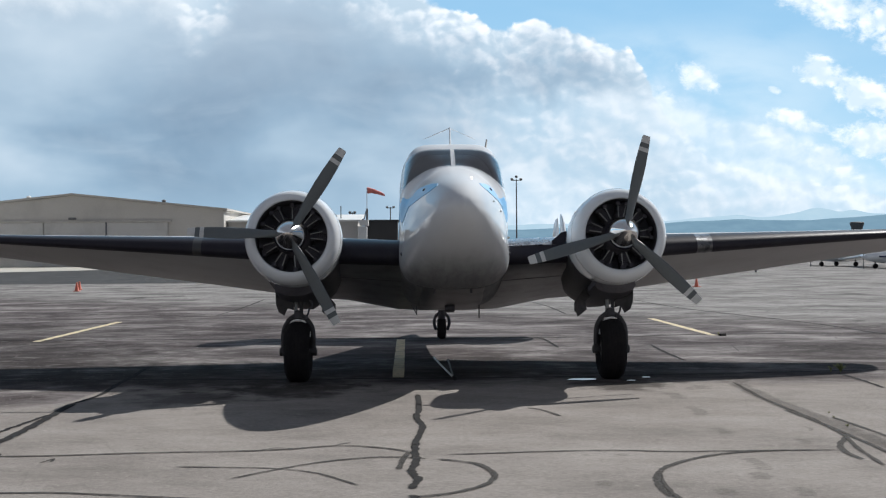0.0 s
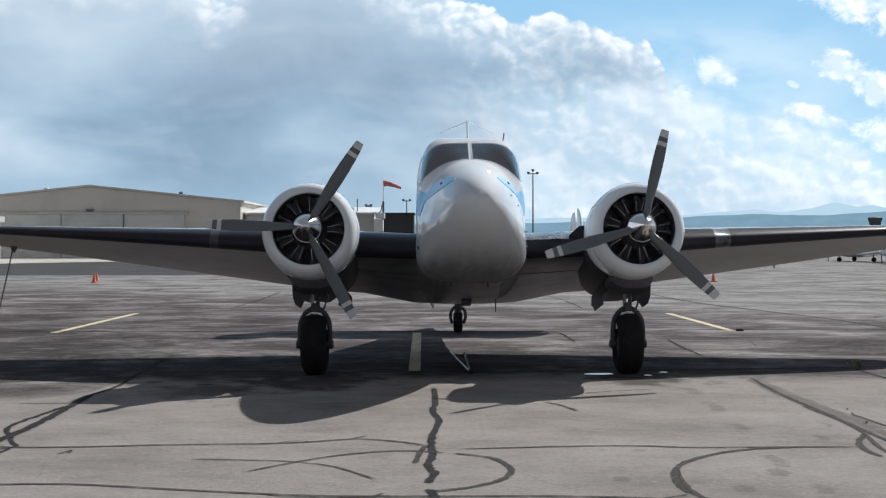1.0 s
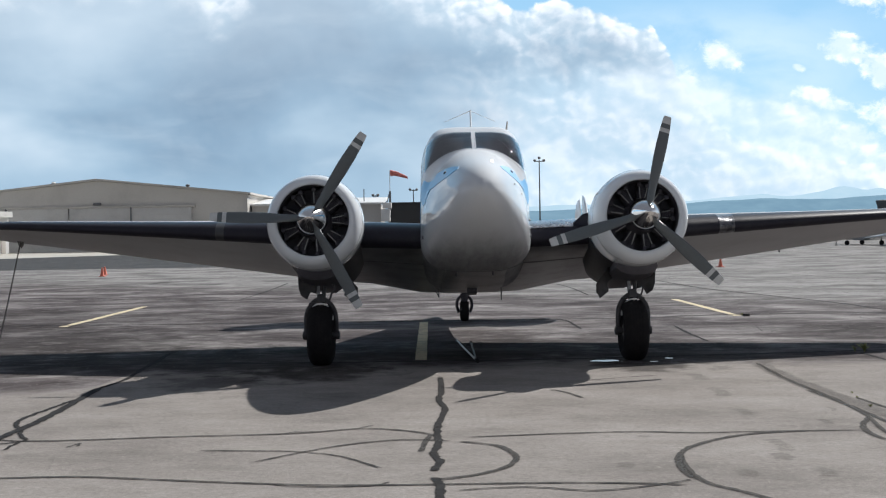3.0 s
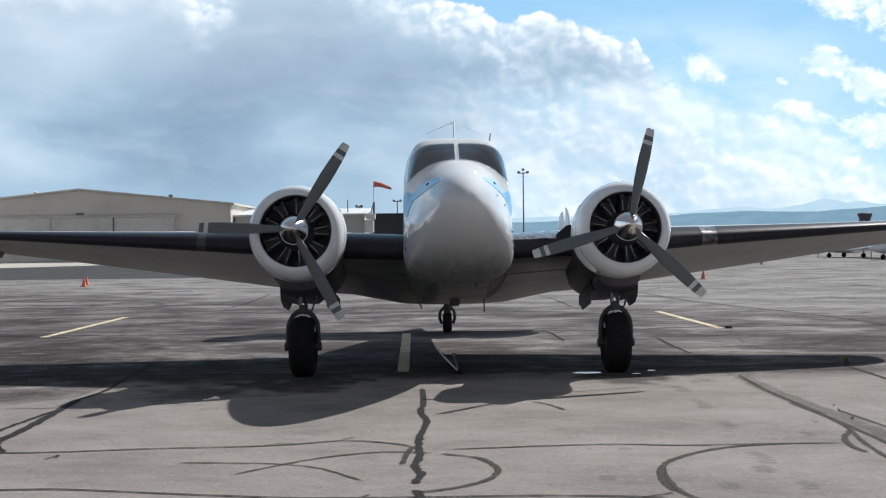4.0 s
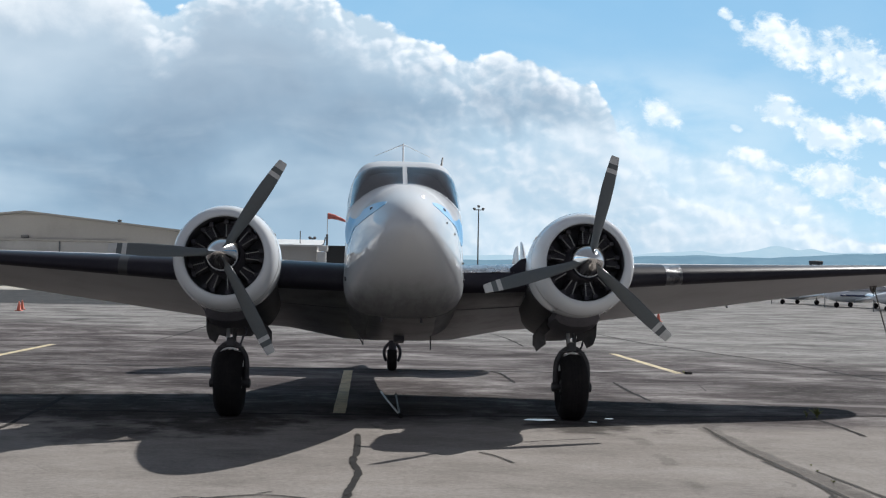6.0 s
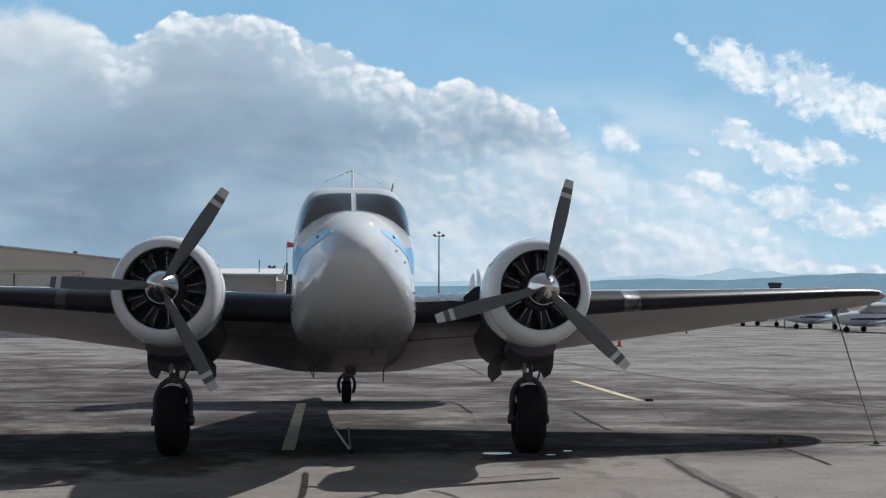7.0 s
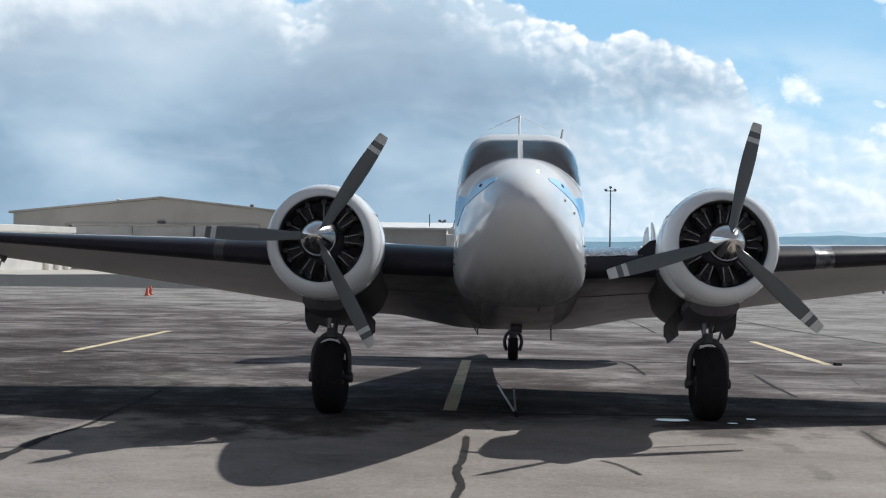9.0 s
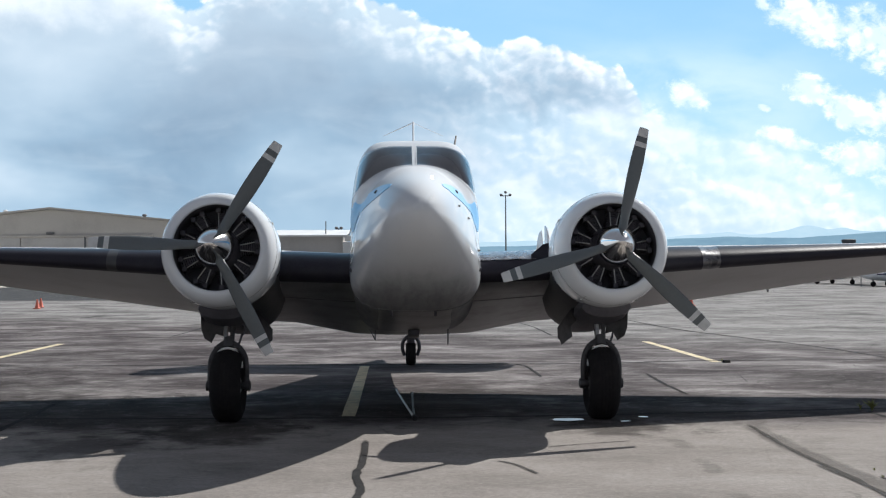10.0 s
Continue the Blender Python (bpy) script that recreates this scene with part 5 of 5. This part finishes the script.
def build_lamp(x, y, top, heads, r, span):
    h = thing("street_lamp", "tall dark apron light pole with clustered floodlights", "light pole", (x, y, 0), "apron light poles")
    bm = bmesh.new()
    tube(bm, [(0, 0, 0), (0, 0, top * 0.5), (0, 0, top)], r, 10, taper=r * 0.6)
    part("pole", bm, POLE, h)
    bm = bmesh.new()
    tube(bm, [(-span / 2, 0, top - 0.15), (span / 2, 0, top - 0.15)], r * 0.5, 8)
    part("cross_arm", bm, POLE, h)
    for k in range(heads):
        hx = (k / (heads - 1) - 0.5) * span
        z = top + (0.35 if heads == 3 and k == 1 else 0.0)
        bm = bmesh.new()
        lathe(bm, [(0.0, 0.08), (0.10, 0.17), (0.28, 0.21), (0.31, 0.16), (0.32, 0.02)], (hx, 0, z - 0.2), (0, -0.5, 1), 14)
        part("floodlight", bm, SEAM, h)


build_lamp(13.7, 150, 10.6, 3, 0.12, 1.2)
build_lamp(-3.6, 170, 7.6, 2, 0.12, 1.0)
build_lamp(-7.9, 140, 6.0, 2, 0.10, 0.6)


TANK = material("blue_grey_tank_paint", (0.06, 0.075, 0.09), 0.7, stain=0.4, stain_scale=0.8)


def build_tank():
    h = thing("water_tank", "dark round water tank on a stand", "water tank", (96.5, 250, 0))
    bm = bmesh.new()
    lathe(bm, [(4.3, 1.05), (4.45, 1.15), (5.2, 1.25), (5.75, 1.50), (6.15, 1.52), (6.25, 1.35), (6.35, 0.2)], (0, 0, 0), (0, 0, 1), 28)
    part("tank", bm, TANK, h)
    for a in range(4):
        q = radians(45 + 90 * a)
        bm = bmesh.new()
        tube(bm, [(1.2 * math.cos(q), 1.2 * math.sin(q), 0), (1.05 * math.cos(q), 1.05 * math.sin(q), 4.45)], 0.12, 8)
        part("leg", bm, DARK_WALL, h)


build_tank()


def build_cone():
    h = thing("traffic_cone", "orange plastic traffic cone on the apron", "traffic cone", (-13.6, 33.0, 0), "traffic cones")
    bm = bmesh.new()
    lathe(bm, [(0.025, 0.10), (0.04, 0.088), (0.18, 0.058), (0.31, 0.032), (0.35, 0.026), (0.355, 0.016)], (0, 0, 0), (0, 0, 1), 20)
    part("cone_body", bm, ORANGE, h)
    bm = bmesh.new()
    block(bm, (-0.12, -0.12, 0.0), (0.12, 0.12, 0.03), 0.01)
    part("base", bm, ORANGE, h)
    copy_thing(h, pose(-13.90, 34.5, 0, 0, 0, 20))
    copy_thing(h, pose(10.62, 32.5, 0, 0, 0, 40))


build_cone()


# ---- small parked aircraft across the apron ----
def build_light_plane(x, y, turn):
    h = thing("light_aircraft", "small white low-wing aircraft with a dark stripe, parked far off", "aircraft", (x, y, 0), "parked light aircraft")
    h.location.z = -0.2
    h.rotation_euler = (0, 0, radians(turn))
    st = [(-1.95, 0.10, 1.05, 0.85), (-1.85, 0.25, 1.18, 0.75), (-1.3, 0.42, 1.32, 0.62), (-0.5, 0.54, 1.42, 0.55), (0.4, 0.58, 1.45, 0.52), (1.6, 0.56, 1.44, 0.56), (3.0, 0.36, 1.38, 0.78), (4.4, 0.16, 1.32, 1.0), (5.1, 0.04, 1.30, 1.15)]
    bm = bmesh.new()
    loft(bm, [[Vector((w * math.sin(q), yy, (t + b) / 2 + (t - b) / 2 * math.cos(q))) for q in [2 * math.pi * i / 18 for i in range(18)]] for yy, w, t, b in st])
    part("fuselage", bm, WHITE, h)
    bm = bmesh.new()
    loft(bm, [[Vector((w * math.sin(q), yy, 1.36 + (t - 1.36) * math.cos(q))) for q in [math.pi * (i / 10 - 0.5) for i in range(11)]] for yy, w, t in ((-0.45, 0.44, 1.40), (0.25, 0.50, 1.86), (1.0, 0.50, 1.93), (1.8, 0.45, 1.80), (2.6, 0.30, 1.45))], cap=False, closed=False)
    part("canopy", bm, COCKPIT, h, "dark cabin glazing")
    bm = bmesh.new()
    loft(bm, [[Vector((w * math.sin(q), yy, 1.40 + (t - 1.40) * math.cos(q))) for q in [math.pi * (i / 10 - 0.5) * 0.55 for i in range(11)]] for yy, w, t in ((0.22, 0.52, 1.88), (1.0, 0.52, 1.955), (1.85, 0.47, 1.82), (2.7, 0.32, 1.47))], cap=False, closed=False)
    part("cabin_roof", bm, WHITE, h)
    for s in (-1, 1):
        bm = bmesh.new()
        loft(bm, [[Vector((s * px, ly + p.y * ch, lz + p.z * ch)) for p in section(0, 0, 0, 1, 0.14, 2)] for px, ly, lz, ch in ((0.3, -0.1, 0.66, 1.6), (2.5, -0.05, 0.85, 1.55), (4.8, 0.05, 1.06, 1.4), (5.0, 0.3, 1.08, 0.9))])
        part("wing", bm, WHITE, h)
        bm = bmesh.new()
        tube(bm, [(s * 0.565, -1.2, 1.0), (s * 0.60, 0.4, 0.98), (s * 0.58, 1.6, 1.05), (s * 0.2, 4.3, 1.15)], 0.055, 8)
        part("stripe", bm, NAVY, h, "dark blue stripe")
        bm = bmesh.new()
        loft(bm, [[Vector((s * px, 4.1 + p.y * ch, 1.22 + p.z * ch)) for p in section(0, 0, 0, 1, 0.10, 0)] for px, ch in ((0.05, 0.9), (1.6, 0.75))])
        part("tailplane", bm, WHITE, h)
    bm = bmesh.new()
    loft(bm, [[Vector((p.z * ch, ly + p.y * ch, lz)) for p in section(0, 0, 0, 1, 0.09, 0)] for ly, lz, ch in ((3.7, 1.3, 1.4), (4.3, 2.0, 0.9), (4.5, 2.35, 0.65))])
    part("fin", bm, WHITE, h)
    for wx, wy in ((0, -1.15), (-1.45, 0.75), (1.45, 0.75)):
        bm = bmesh.new()
        lathe(bm, [(-0.06, 0.07), (-0.07, 0.13), (-0.045, 0.17), (0.045, 0.17), (0.07, 0.13), (0.06, 0.07)], (wx, wy, 0.37), (1, 0, 0), 20)
        part("wheel", bm, TYRE, h, "black wheel")
        bm = bmesh.new()
        tube(bm, [(wx, wy, 0.37), (wx * 0.97, wy - 0.02, 0.8)], 0.04, 8)
        part("gear_leg", bm, STEEL, h)
    bm = bmesh.new()
    lathe(bm, [(-0.22, 0.01), (-0.15, 0.08), (0.05, 0.12)], (0, -1.97, 0.97), (0, 1, 0), 16)
    part("spinner", bm, WHITE, h)
    bm = bmesh.new()
    for s in (-1, 1):
        loft(bm, [[Vector((ch * math.cos(q) * 0.5, -2.0 + 0.015 * math.sin(q), 0.97 + s * r)) for q in [2 * math.pi * i / 8 for i in range(8)]] for r, ch in ((0.05, 0.08), (0.5, 0.14), (0.9, 0.08))])
    part("blade", bm, SEAM, h)


NAVY = material("navy_paint", (0.02, 0.03, 0.10), 0.4, stain=0.2)
build_light_plane(30.3, 55.0, -84)
build_light_plane(30.9, 64.4, -80)
build_light_plane(30.4, 73.4, -82)


# ---- the apron: pale slab by the hangar, lines, sealed cracks, skid marks ----
def flat(name, corners, mat, z, label, category, kind="structure", parent=None):
    bm = bmesh.new()
    bm.faces.new([bm.verts.new((x, y, z)) for x, y in corners])
    ob = part(name, bm, mat, parent, smooth=False)
    return tagged(ob, label, category, kind=kind)


CONCRETE = material("pale_concrete", (0.48, 0.46, 0.41), 0.85, stain=0.4, stain_scale=0.3, grain=0.1, grain_scale=8)
flat("pavement", [(-110, 69), (-33, 69), (-24, 80), (-16, 94), (-16, 101), (-110, 101)], CONCRETE, 0.012, "pale concrete slab in front of the hangar", "pavement")


def painted_line(x0, y0, x1, y1, width=0.15):
    bm = bmesh.new()
    d = (Vector((x1, y1)) - Vector((x0, y0)))
    length = d.length
    d.normalize()
    n = Vector((-d.y, d.x)) * width / 2
    rows = []
    steps = 24
    for k in range(steps + 1):
        c = Vector((x0, y0)) + d * (length * k / steps)
        a = 1 + random.uniform(-0.06, 0.06)
        rows.append([Vector((c.x - n.x * a, c.y - n.y * a, 0.005)), Vector((c.x + n.x * a, c.y + n.y * a, 0.005))])
    loft(bm, rows, cap=False, closed=False)
    tagged(part("parking_line", bm, YELLOW, smooth=False), "faded yellow painted parking line on asphalt", "painted line", "parking lines")


painted_line(-7.30, 6.95, -7.17, 12.7)
painted_line(-0.72, 0.30, -0.737, 6.70)
painted_line(5.00, 7.0, 4.87, 12.3)

def mark(kind, width, points):
    """A ribbon on the asphalt, uneven in width."""
    bm = bmesh.new()
    count = max(16, len(points) * 10)
    pts = spline([(x, y, 0) for x, y in points], count)
    rows = []
    shift = random.random() * 50
    z = 0.0045 + random.random() * 0.002
    cover = bm.verts.layers.float.new("cover")
    for k, p in enumerate(pts):
        d = (pts[min(k + 1, count - 1)] - pts[max(k - 1, 0)]).normalized()
        n = Vector((-d.y, d.x, 0))
        w = width * (0.62 + 0.22 * noise.noise(Vector((k * 0.35 + shift, 0, 0))))
        if k in (0, count - 1):
            w *= 0.3
        c = p + n * (noise.noise(Vector((k * 0.5, shift, 3))) * (0.016 if kind == "crack" else 0.006))
        rows.append([c + n * w * f + Vector((0, 0, z)) for f in (-1, -0.5, 0, 0.5, 1)])
    made = loft(bm, rows, cap=False, closed=False)
    for k, row in enumerate(made):
        end = min(1.0, min(k, count - 1 - k) / 3)
        for v, f in zip(row, (0.0, 0.75, 1.0, 0.75, 0.0)):
            v[cover] = f * end
    if kind == "crack":
        tagged(part("crack_sealant", bm, SEALANT, smooth=False), "dark tar sealing a crack in the asphalt", "crack sealant", "sealed cracks")
    elif kind == "smudge":
        tagged(part("smudge", bm, SMUDGE, smooth=False), "faint dark smudge on the pale asphalt", "smudge", "smudges")
    elif kind == "stain":
        tagged(part("dirt_track", bm, STAIN, smooth=False), "broad faint dirty wheel track on the asphalt", "dirt track", "dirt tracks")
    else:
        tagged(part("skid_mark", bm, SKID, smooth=False), "curved dark tyre mark on the asphalt", "tyre mark", "tyre marks")


mark('crack', 0.065, [(-0.49, -1.42), (-0.47, -2.56), (-0.50, -3.40), (-0.45, -3.97), (-0.50, -4.74), (-0.53, -5.38), (-0.51, -5.78), (-0.55, -6.26), (-0.51, -6.60), (-0.56, -6.96)])
mark('crack', 0.065, [(-0.55, -7.13), (-0.51, -7.39), (-0.52, -7.89), (-0.58, -8.57)])
mark('crack', 0.095, [(-4.20, -1.95), (-4.17, -2.78), (-4.13, -3.69), (-4.12, -4.33), (-4.13, -4.74), (-4.15, -5.07), (-4.15, -5.54), (-4.04, -5.92)])
mark('crack', 0.060, [(-4.24, 1.74), (-4.18, 0.68), (-4.16, -0.14), (-4.11, -1.30), (-4.20, -2.05)])
mark('crack', 0.050, [(-4.20, -2.90), (-4.25, -3.38), (-4.29, -3.78), (-4.32, -4.17), (-4.25, -4.55), (-4.14, -4.76)])
mark('crack', 0.040, [(-4.14, -4.74), (-4.03, -5.09), (-3.88, -5.37)])
mark('crack', 0.035, [(-3.88, -5.37), (-3.99, -5.48), (-4.15, -5.54)])
mark('crack', 0.030, [(-3.91, -5.44), (-3.93, -5.62), (-3.92, -5.81)])
mark('skid', 0.025, [(-3.46, -5.73), (-3.42, -5.61), (-3.40, -5.54), (-3.38, -5.69)])
mark('skid', 0.025, [(-1.81, -5.26), (-1.67, -5.15), (-1.50, -5.20)])
mark('skid', 0.025, [(-1.19, -5.01), (-1.07, -4.89)])
mark('skid', 0.030, [(-1.64, -7.26), (-1.43, -7.37), (-0.96, -7.37), (-0.84, -7.26)])
mark('skid', 0.045, [(-4.18, -5.30), (-3.87, -5.40), (-3.33, -5.38), (-2.76, -5.31), (-2.08, -5.28), (-1.62, -5.22), (-1.16, -5.05), (-0.78, -5.20), (-0.56, -5.41)])
mark('skid', 0.040, [(-0.30, -5.56), (0.09, -5.51), (0.70, -5.44), (1.16, -5.44), (1.60, -5.53), (2.29, -5.52), (2.94, -5.54)])
mark('skid', 0.030, [(-2.38, -5.96), (-1.97, -6.01), (-1.61, -6.08), (-1.26, -6.29), (-0.90, -6.82)])
mark('skid', 0.035, [(-1.89, -6.51), (-1.60, -6.17), (-1.29, -5.86), (-0.95, -5.67), (-0.68, -5.64), (-0.41, -5.74)])
mark('skid', 0.055, [(-0.37, -5.74), (-0.07, -5.96), (0.04, -6.30), (0.04, -6.59), (-0.07, -6.87), (-0.28, -7.09), (-0.55, -7.23)])
mark('skid', 0.060, [(2.53, -5.51), (2.04, -5.61), (1.67, -5.85), (1.36, -6.22), (1.22, -6.60), (1.17, -6.95), (1.17, -7.33)])
mark('skid', 0.055, [(1.25, -6.50), (1.21, -6.82), (1.20, -7.22), (1.25, -7.50), (1.38, -7.71), (1.54, -8.01)])
mark('stain', 0.22, [(3.36, -0.54), (3.30, -2.15), (3.36, -3.49), (3.40, -4.59), (3.40, -5.64), (3.38, -6.66)])
for x, y, w, half in ((2.36, -1.91, 0.17, 0.30), (2.31, -3.12, 0.15, 0.38), (2.22, -4.52, 0.13, 0.25), (2.08, -6.15, 0.13, 0.28), (1.96, -6.60, 0.15, 0.14), (1.56, -7.18, 0.14, 0.11), (0.79, -6.82, 0.13, 0.10), (2.09, -7.20, 0.12, 0.16), (3.04, -4.38, 0.05, 0.14), (2.76, -5.09, 0.09, 0.14), (1.11, -5.66, 0.10, 0.05)):
    mark('smudge', w, [(x - 0.03, y - half), (x + 0.02, y), (x - 0.02, y + half)])
mark('skid', 0.050, [(3.35, -0.54), (3.26, -2.15), (3.27, -3.49), (3.27, -4.59), (3.26, -5.64), (3.24, -6.66)])
mark('skid', 0.045, [(3.20, -3.07), (3.25, -3.88), (3.23, -4.68), (3.09, -5.49), (3.00, -6.30)])
mark('skid', 0.050, [(3.50, -3.63), (3.54, -4.26), (3.57, -4.84), (3.58, -5.66)])
mark('skid', 0.060, [(3.23, -4.84), (3.02, -5.26), (2.93, -5.62), (2.94, -6.01)])
mark('skid', 0.040, [(-3.80, -6.93), (-3.06, -6.91), (-2.44, -7.06), (-1.83, -7.22), (-1.25, -7.34), (-0.51, -7.37), (0.24, -7.38), (0.78, -7.44), (1.10, -7.52)])
mark('skid', 0.030, [(-0.44, -7.57), (0.04, -7.50), (0.50, -7.64), (0.96, -7.47), (1.17, -7.34)])
mark('skid', 0.035, [(0.64, -2.74), (0.78, -2.96), (0.92, -3.43)])
mark('skid', 0.030, [(1.12, -2.02), (1.52, -1.85), (1.98, -1.68)])
mark('skid', 0.050, [(-0.65, -6.21), (-0.62, -5.77), (-0.57, -5.38)])
mark('crack', 0.100, [(-10.18, 7.46), (-8.09, 7.35), (-4.95, 7.11), (-2.28, 7.07), (2.66, 6.89), (4.99, 7.32), (8.26, 7.21), (10.65, 7.06)])
mark('crack', 0.075, [(-7.33, 0.68), (-5.79, 0.41), (-3.62, 0.28), (-0.75, 0.15), (1.69, 0.20), (5.71, 0.67), (7.57, 0.87)])
mark('crack', 0.070, [(6.17, 22.19), (6.50, 16.94), (7.13, 13.62), (7.86, 10.10), (8.15, 6.93), (8.67, 5.01)])
mark('crack', 0.050, [(1.68, 6.87), (1.82, 6.32), (1.85, 4.51)])
mark('crack', 0.050, [(2.99, 20.85), (3.19, 18.10), (3.20, 14.21)])
mark('crack', 0.050, [(3.45, 5.13), (3.39, 3.50), (3.39, 2.10)])
mark('crack', 0.080, [(-19.63, 29.89), (-15.81, 30.69), (-11.70, 30.93), (-7.01, 30.50)])
mark('crack', 0.070, [(-13.99, 20.33), (-11.82, 21.66), (-10.03, 23.98), (-9.59, 26.94)])
mark('crack', 0.060, [(-5.35, 14.76), (-5.22, 18.88), (-5.24, 24.33)])
mark('crack', 0.060, [(9.66, 28.60), (10.90, 25.71), (11.80, 21.53), (12.76, 18.75)])
mark('crack', 0.050, [(4.95, 0.38), (4.95, -0.43), (4.91, -1.39)])
mark('crack', 0.060, [(-12.29, 15.80), (-8.83, 16.04), (-6.05, 14.87), (-3.79, 13.15)])


# ---- loose things round the aircraft ----
def build_tie_down(s, top, foot):
    h = thing("tie_down_rope", "dark rope tying the wing to the apron", "rope", foot, "tie-down ropes")
    t = Vector(top) - Vector(foot)
    bm = bmesh.new()
    sag = [Vector((0, 0, 0.02)).lerp(t, k / 10) - Vector((0, 0, 0.04 * math.sin(math.pi * k / 10))) for k in range(11)]
    tube(bm, sag, 0.009, 8)
    part("rope", bm, ROPE, h)
    bm = bmesh.new()
    tube(bm, [t + Vector((0.045 * math.cos(q), 0, 0.02 + 0.13 * math.sin(q))) for q in [2 * math.pi * i / 14 for i in range(15)]], 0.011, 8)
    tube(bm, [t + Vector((-0.02, 0, 0)), t + Vector((0.0, 0.01, -0.12)), t + Vector((0.03, 0, 0.02))], 0.016, 8)
    part("knot", bm, ROPE, h)
    bm = bmesh.new()
    lathe(bm, [(0.0, 0.09), (0.012, 0.09), (0.016, 0.05), (0.05, 0.02)], (0, 0, 0), (0, 0, 1), 16)
    part("anchor", bm, STEEL, h, "round metal ground anchor")


build_tie_down(1, (6.66, 2.75, 1.62), (6.18, 0.40, 0.0))
build_tie_down(-1, (-6.62, 2.75, 1.62), (-6.40, 0.95, 0.0))


def build_tow_bar():
    h = thing("tow_bar", "pale metal V-shaped tow bar lying on the apron under the nose", "tow bar", (-0.02, -0.05, 0))
    for x, y in ((-0.20, 2.83), (0.00, 2.41)):
        bm = bmesh.new()
        tube(bm, [(0, 0, 0.03), (x * 0.5, y * 0.5, 0.026), (x, y, 0.03)], 0.012, 10)
        part("bar", bm, ALLOY if x < -0.1 else STEEL, h)
        bm = bmesh.new()
        block(bm, (x - 0.018, y - 0.03, 0.0), (x + 0.018, y + 0.03, 0.045), 0.008)
        part("hook", bm, STEEL, h)
    bm = bmesh.new()
    tube(bm, [(0, 0.04, 0.03), (0.01, -0.14, 0.034)], 0.026, 10)
    part("grip", bm, TYRE, h, "black rubber grip")


build_tow_bar()


def build_weed(x, y, size, blades):
    h = thing("weed", "small green weed growing from an apron crack", "plant", (x, y, 0), "weeds")
    bm = bmesh.new()
    for k in range(blades):
        a = random.uniform(0, 6.28)
        lean = random.uniform(0.15, 0.9)
        tall = size * random.uniform(0.5, 1.0)
        d = Vector((math.cos(a), math.sin(a), 0))
        n = Vector((-d.y, d.x, 0))
        rows = []
        for q in range(5):
            f = q / 4
            c = d * (lean * tall * f * f) + Vector((0, 0, tall * (f - 0.35 * lean * f * f)))
            w = 0.016 * size / 0.2 * math.sin(math.pi * min(1, 0.15 + f * 0.85)) + 0.001
            rows.append([c - n * w, c + Vector((0, 0, 0.004)), c + n * w])
        loft(bm, rows, cap=False, closed=False)
    part("leaves", bm, WEED, h)


build_weed(5.02, 0.42, 0.15, 34)
build_weed(4.92, 0.50, 0.09, 16)
build_weed(5.09, 7.02, 0.07, 12)
build_weed(3.42, -4.30, 0.035, 12)
build_weed(3.50, -3.72, 0.03, 10)
build_weed(3.56, -3.40, 0.025, 8)


def build_lump(x, y, turn):
    h = thing("rubber_lump", "small dark lump of rubber at a parking line", "debris", (x, y, 0))
    h.rotation_euler = (0, 0, radians(turn))
    bm = bmesh.new()
    loft(bm, [[Vector((xx, -0.06, 0.003)), Vector((xx, 0.06, 0.003)), Vector((xx, 0.02, 0.045)), Vector((xx, -0.02, 0.045))] for xx in (-0.05, 0.05)])
    part("wedge", bm, TYRE, h)


# a dark lump at the end of the far parking line
build_lump(5.13, 6.9, 8)


# ---- small puddles left beside the wheel ----
WATER = bpy.data.materials.new("puddle_water")
WATER.use_nodes = True
wet = WATER.node_tree.nodes["Principled BSDF"]
wet.inputs["Base Color"].default_value = (0.02, 0.02, 0.02, 1)
wet.inputs["Roughness"].default_value = 0.03
wet.inputs["IOR"].default_value = 1.33


def build_puddle(x, y, rx, ry):
    bm = bmesh.new()
    ring = []
    for i in range(28):
        q = 2 * math.pi * i / 28
        k = 1 + 0.22 * noise.noise(Vector((math.cos(q) * 1.5 + x * 7, math.sin(q) * 1.5, y)))
        ring.append(bm.verts.new((rx * k * math.cos(q), ry * k * math.sin(q), 0)))
    bm.faces.new(ring)
    ob = part("puddle", bm, WATER, smooth=False)
    ob.location = (x, y, 0.0125)
    tagged(ob, "small puddle of clear water reflecting the sky", "puddle", "puddles")


build_puddle(1.57, -0.19, 0.18, 0.10)
build_puddle(2.40, -0.02, 0.055, 0.05)
build_puddle(2.15, -0.36, 0.05, 0.035)
